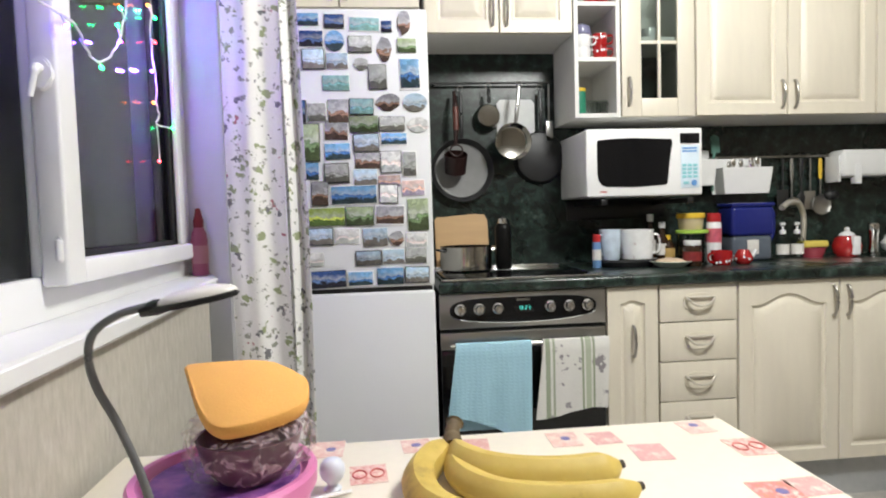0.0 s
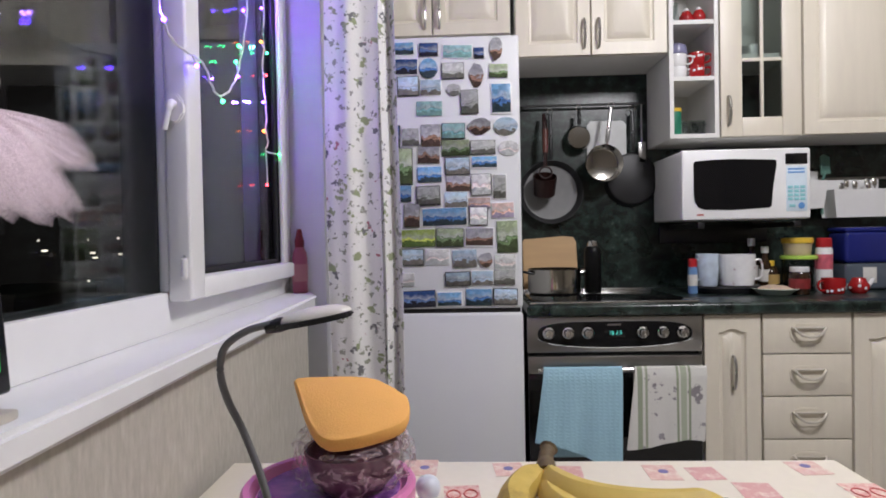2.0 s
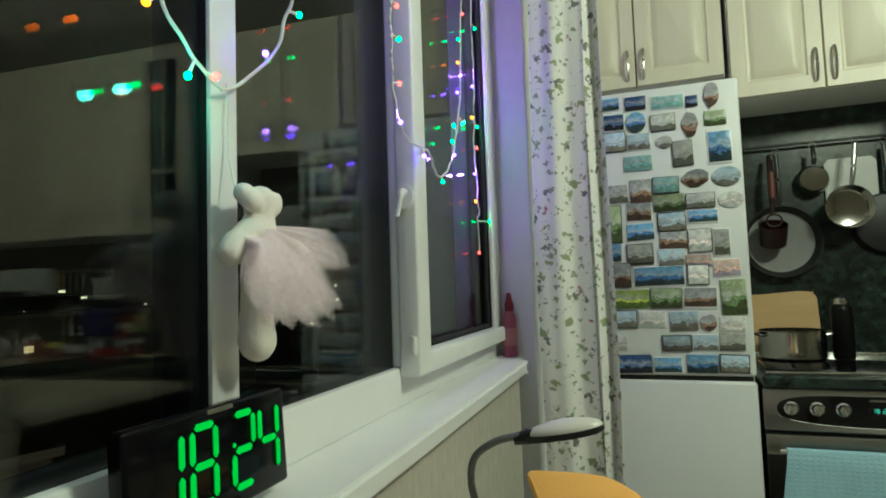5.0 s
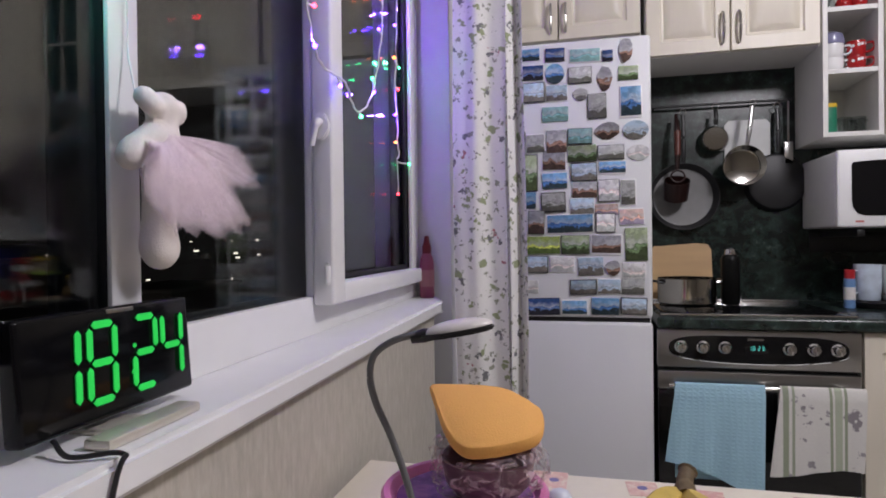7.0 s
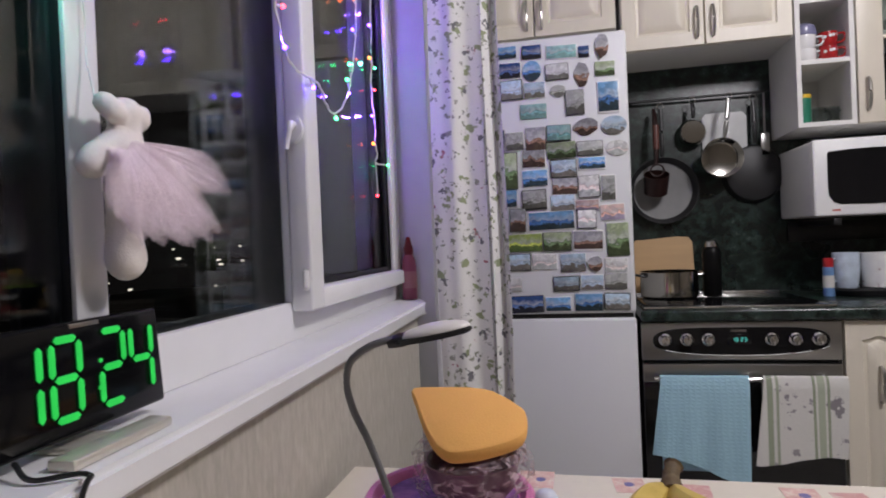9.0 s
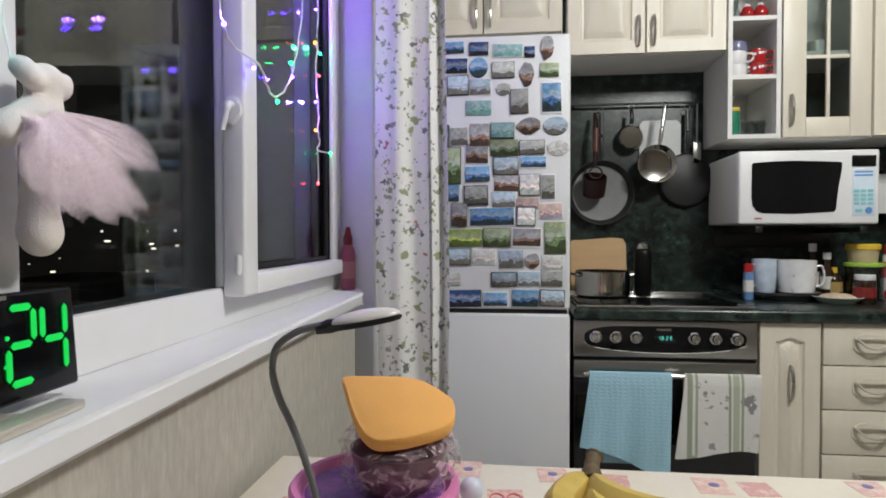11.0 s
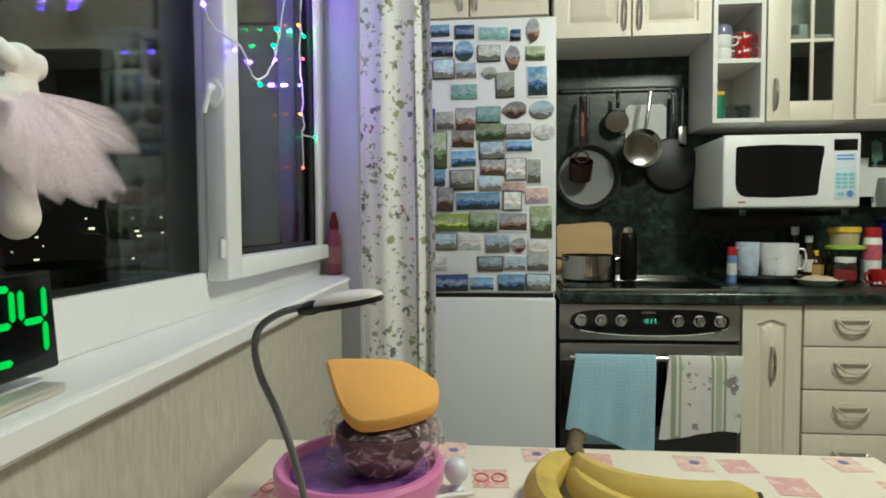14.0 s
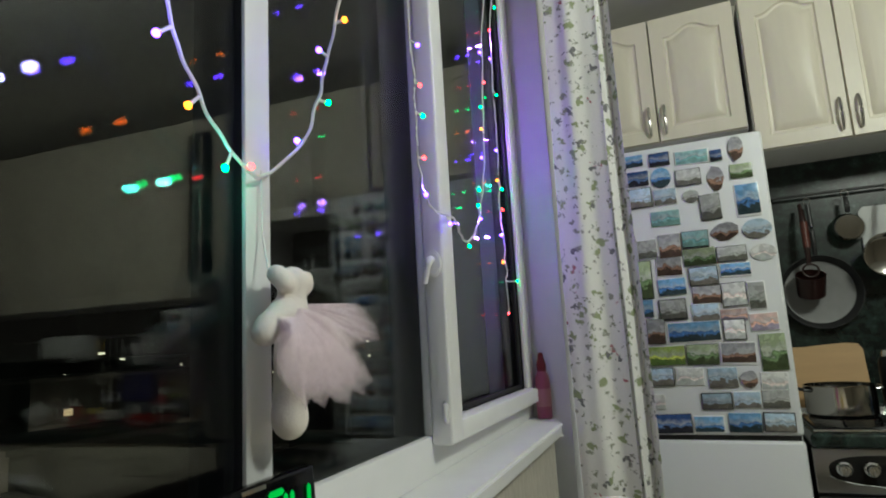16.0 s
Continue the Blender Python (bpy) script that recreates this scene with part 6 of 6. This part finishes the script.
# ---- in the open shelves ----
jar("jar", "green glass jar with a yellow lid on the open shelf", 0.640, 2.415, 1.5165, [(0, 0), (0.026, 0), (0.027, 0.003), (0.027, 0.098), (0, 0.099)], M_greenp, [(0.027, 0.098), (0.028, 0.100), (0.028, 0.112), (0, 0.113)], M_yellow, lidlabel="yellow lid")
for x in (0.690, 0.735):
    mug("glass_cup", "plain clear glass cup on the open shelf", x, 2.41, 1.5165, 0.024, 0.060, M_clear, "glasses on the shelf", 30 * x, category="cup")
mug("cup", "plain white cup at the bottom of a stack", 0.650, 2.41, 1.7385, 0.038, 0.050, M_ceramic, "stacked cups", -20, category="cup")
mug("cup", "plain white cup stacked on another cup", 0.650, 2.41, 1.7890, 0.038, 0.050, M_ceramic, "stacked cups", -28, category="cup")
jar("bowl", "violet-grey glass bowl upside down on the cups", 0.650, 2.41, 1.8395, [(0, 0), (0.040, 0), (0.042, 0.004), (0.036, 0.035), (0.02, 0.046), (0, 0.047)], mat("violet_glass", (0.20, 0.20, 0.32), 0.2), category="bowl")
for z, n in ((1.7385, "lower"), (1.7910, "upper")):
    mug("mug", "red polka-dot mug in a stack on the shelf", 0.724, 2.40, z, 0.031, 0.052, M_redcer, "red mugs on the shelf", -30, M_ceramic)
jar("jug", "clear glass jug on the upper open shelf", 0.640, 2.42, 1.9565, [(0, 0), (0.025, 0), (0.03, 0.02), (0.02, 0.06), (0.022, 0.09), (0.020, 0.09), (0.018, 0.06), (0, 0.004)], M_clear, category="jug")
for x, y in ((0.690, 2.41), (0.735, 2.40)):
    jar("egg_cup", "small round red polka-dot pot on the upper shelf", x, y, 1.9565, [(0, 0), (0.016, 0), (0.026, 0.02), (0.026, 0.035), (0.015, 0.055), (0, 0.058)], M_redcer, [(0.015, 0.055), (0.008, 0.066), (0, 0.070)], M_ceramic, category="pot", group="small red pots")
for i in range(4):
    mug("cup", "pale cup inside the glazed cupboard", 0.85 + 0.065 * i, 2.50, 1.5165 if i % 2 else 1.8265, 0.030, 0.07, M_ceramic, "cups in the glazed cupboard", 40 * i, category="cup")

# ---- souvenir magnets on the fridge ----
def picture(name, sky, mid, land, scale=42):
    """A little printed view: sky above, something in the middle, dark land below, differing from magnet to magnet."""
    m = mat(name, sky, 0.25, vary=0.10, scale=200, bump=0.05)
    nt = m.node_tree
    tc = [k for k in nt.nodes if k.type == "TEX_COORD"][0]
    inf = nt.nodes.new("ShaderNodeObjectInfo")
    off = nt.nodes.new("ShaderNodeVectorMath")
    off.operation = "MULTIPLY_ADD"
    off.inputs[1].default_value = (37.0, 13.0, 25.0)
    nt.links.new(inf.outputs["Random"], off.inputs[0])
    nt.links.new(tc.outputs["Object"], off.inputs[2])
    n = nt.nodes.new("ShaderNodeTexNoise")
    n.inputs["Scale"].default_value, n.inputs["Detail"].default_value, n.inputs["Roughness"].default_value = scale, 3, 0.55
    nt.links.new(off.outputs[0], n.inputs["Vector"])
    gen = nt.nodes.new("ShaderNodeSeparateXYZ")
    nt.links.new(tc.outputs["Generated"], gen.inputs[0])
    s = nt.nodes.new("ShaderNodeMath")
    s.operation = "MULTIPLY_ADD"
    s.inputs[1].default_value = 0.8
    nt.links.new(n.outputs[0], s.inputs[0])
    nt.links.new(gen.outputs[2], s.inputs[2])
    r = nt.nodes.new("ShaderNodeValToRGB")
    els = r.color_ramp.elements
    els[0].position, els[0].color = 0.50, (*land, 1)
    els[1].position, els[1].color = 0.86, (*sky, 1)
    pale = tuple(0.45 * c + 0.28 for c in sky)
    for at, c in ((0.56, tuple(1.9 * k for k in mid)), (0.62, mid), (0.66, pale)):
        els.new(at).color = (*c, 1)
    h = nt.nodes.new("ShaderNodeHueSaturation")
    hv = nt.nodes.new("ShaderNodeMapRange")
    hv.inputs[3].default_value, hv.inputs[4].default_value = 0.75, 1.35
    nt.links.new(inf.outputs["Random"], hv.inputs[0])
    cells = nt.nodes.new("ShaderNodeTexVoronoi")
    cells.inputs["Scale"].default_value = 85
    nt.links.new(off.outputs[0], cells.inputs["Vector"])
    cv = nt.nodes.new("ShaderNodeSeparateColor")
    nt.links.new(cells.outputs["Color"], cv.inputs[0])
    blocks = nt.nodes.new("ShaderNodeMapRange")
    blocks.inputs[3].default_value, blocks.inputs[4].default_value = 0.78, 1.18
    nt.links.new(cv.outputs[0], blocks.inputs[0])
    both = nt.nodes.new("ShaderNodeMath")
    both.operation = "MULTIPLY"
    nt.links.new(hv.outputs[0], both.inputs[0])
    nt.links.new(blocks.outputs[0], both.inputs[1])
    nt.links.new(both.outputs[0], h.inputs["Value"])
    sc = nt.nodes.new("ShaderNodeMath")
    sc.operation = "MULTIPLY"
    sc.inputs[1].default_value = 0.72
    nt.links.new(s.outputs[0], sc.inputs[0])
    nt.links.new(sc.outputs[0], r.inputs[0])
    nt.links.new(r.outputs[0], h.inputs["Color"])
    nt.links.new(h.outputs[0], nt.nodes[m["mix"]].inputs[0])
    return m


TONES = {
    "b": picture("magnet_blue", (0.16, 0.34, 0.55), (0.05, 0.13, 0.30), (0.03, 0.05, 0.06)),
    "n": picture("magnet_night", (0.03, 0.07, 0.20), (0.07, 0.12, 0.25), (0.02, 0.02, 0.03)),
    "t": picture("magnet_teal", (0.30, 0.50, 0.50), (0.16, 0.34, 0.34), (0.22, 0.40, 0.36)),
    "s": picture("magnet_sky", (0.40, 0.52, 0.62), (0.24, 0.30, 0.36), (0.16, 0.15, 0.13)),
    "g": picture("magnet_green", (0.30, 0.36, 0.22), (0.11, 0.17, 0.08), (0.05, 0.07, 0.03)),
    "o": picture("magnet_brown", (0.30, 0.30, 0.32), (0.20, 0.12, 0.085), (0.07, 0.045, 0.035)),
    "k": picture("magnet_grey", (0.45, 0.46, 0.44), (0.28, 0.29, 0.27), (0.14, 0.14, 0.12)),
    "w": picture("magnet_pale", (0.62, 0.62, 0.60), (0.50, 0.44, 0.42), (0.46, 0.48, 0.46)),
    "y": picture("magnet_lime", (0.28, 0.36, 0.10), (0.46, 0.52, 0.10), (0.10, 0.16, 0.04)),
    "p": picture("magnet_rose", (0.55, 0.40, 0.36), (0.52, 0.32, 0.25), (0.30, 0.26, 0.34)),
}
M_cork = mat("magnet_backing", (0.24, 0.20, 0.15), 0.6)
FACE = 2.0148
mag_count = 0


def magnet(x0, x1, z0, z1, tone, shape="box"):
    """One magnet on the door, its back against the enamel."""
    global mag_count
    mag_count += 1
    w, h, t = x1 - x0, z1 - z0, 0.0035 + 0.0018 * (mag_count % 3)
    bm = bmesh.new()
    if shape == "box":
        box(bm, -w / 2, w / 2, -t, 0, -h / 2, h / 2, bev=0.0016)
    elif shape == "oval":
        slab(bm, [(w / 2 * math.cos(a), h / 2 * math.sin(a)) for a in [6.283 * i / 26 for i in range(26)]], t, "y", 0.0012)
    else:
        rr = random.Random(mag_count)
        slab(bm, [(w / 2 * math.cos(a) * rr.uniform(0.78, 1.05), h / 2 * math.sin(a) * rr.uniform(0.78, 1.05)) for a in [6.283 * i / 13 for i in range(13)]], t, "y", 0.0012)
    words = {"b": "blue sea view", "n": "dark blue night view", "t": "turquoise water view", "s": "pale sky and town view", "g": "green landscape view", "o": "brown building relief", "k": "grey stone view", "w": "pale faded view", "y": "lime green view", "p": "rose sunset view"}[tone]
    kind = {"box": "rectangular", "oval": "oval", "cut": "cut-out shaped"}[shape]
    framed = shape == "box" and mag_count % 3 != 1
    body = (M_white, M_dark, M_cork)[(mag_count * 5) % 3] if framed else TONES[tone]
    ob = part("fridge_magnet", bm, body, None, "", pose((x0 + x1) / 2, FACE, (z0 + z1) / 2, 0, ((mag_count * 37) % 7 - 3) * 0.5, 0))
    if framed:
        b = 0.002 + 0.001 * (mag_count % 2)
        part("picture", bx(-w / 2 + b, w / 2 - b, -t - 0.0006, -t + 0.001, -h / 2 + b * (2.2 if mag_count % 5 == 0 else 1), h / 2 - b, bev=0.0003), TONES[tone], ob, words)
    tagged(ob, f"{kind} souvenir magnet with a {words}", "magnet", "magnets on the fridge")


def row(text):
    """Magnets from lines of x0 x1 z0 z1 in millimetres, tone and shape."""
    for item in text.split(";"):
        a, b, c, d, tone, *s = item.split()
        magnet(int(a) / 1000, int(b) / 1000, int(c) / 1000, int(d) / 1000, tone, {"o": "oval", "c": "cut"}.get(s[0] if s else "", "box"))


row("-435 -368 1755 1794 b; -349 -285 1746 1790 n; -271 -168 1735 1783 t; -165 -130 1733 1770 n; -113 -67 1720 1806 o c; -434 -354 1685 1740 n; -350 -287 1671 1739 b o; -274 -198 1667 1721 k; -184 -129 1635 1724 o c; -114 -51 1667 1713 g")
row("-426 -352 1613 1680 s; -349 -276 1612 1668 s; -262 -208 1609 1655 k c; -212 -152 1547 1629 k; -110 -40 1544 1649 b; -362 -275 1545 1594 t")
row("-438 -419 1439 1515 n; -416 -353 1442 1506 k; -348 -282 1440 1516 o; -278 -198 1463 1518 t; -195 -104 1474 1537 o c; -102 -20 1473 1534 s o; -445 -378 1313 1438 g; -363 -284 1381 1450 o; -279 -185 1407 1461 g; -182 -97 1410 1458 k; -89 -17 1403 1455 w o")
row("-363 -281 1320 1372 b; -269 -184 1342 1403 s; -179 -91 1362 1405 b; -265 -184 1287 1340 o; -182 -113 1272 1345 w; -111 -61 1257 1343 k; -442 -385 1255 1311 b; -368 -286 1240 1308 k; -274 -193 1231 1287 s")
row("-445 -430 1191 1247 k; -412 -357 1168 1248 o; -351 -196 1169 1234 b; -192 -118 1227 1264 p; -190 -127 1170 1234 w; -115 -37 1193 1247 p; -423 -307 1101 1160 y; -303 -210 1099 1163 g; -206 -107 1096 1164 o; -97 -27 1076 1184 g")
row("-430 -346 1037 1095 s; -342 -260 1038 1092 w; -248 -167 1029 1088 s; -163 -111 1027 1081 o c; -107 -33 1019 1072 w; -449 -380 969 1013 w; -275 -189 965 1015 s; -187 -111 966 1017 s; -109 -38 968 1019 k")
row("-448 -309 894 952 n; -305 -218 896 947 b; -206 -118 898 954 b; -113 -30 900 956 s")
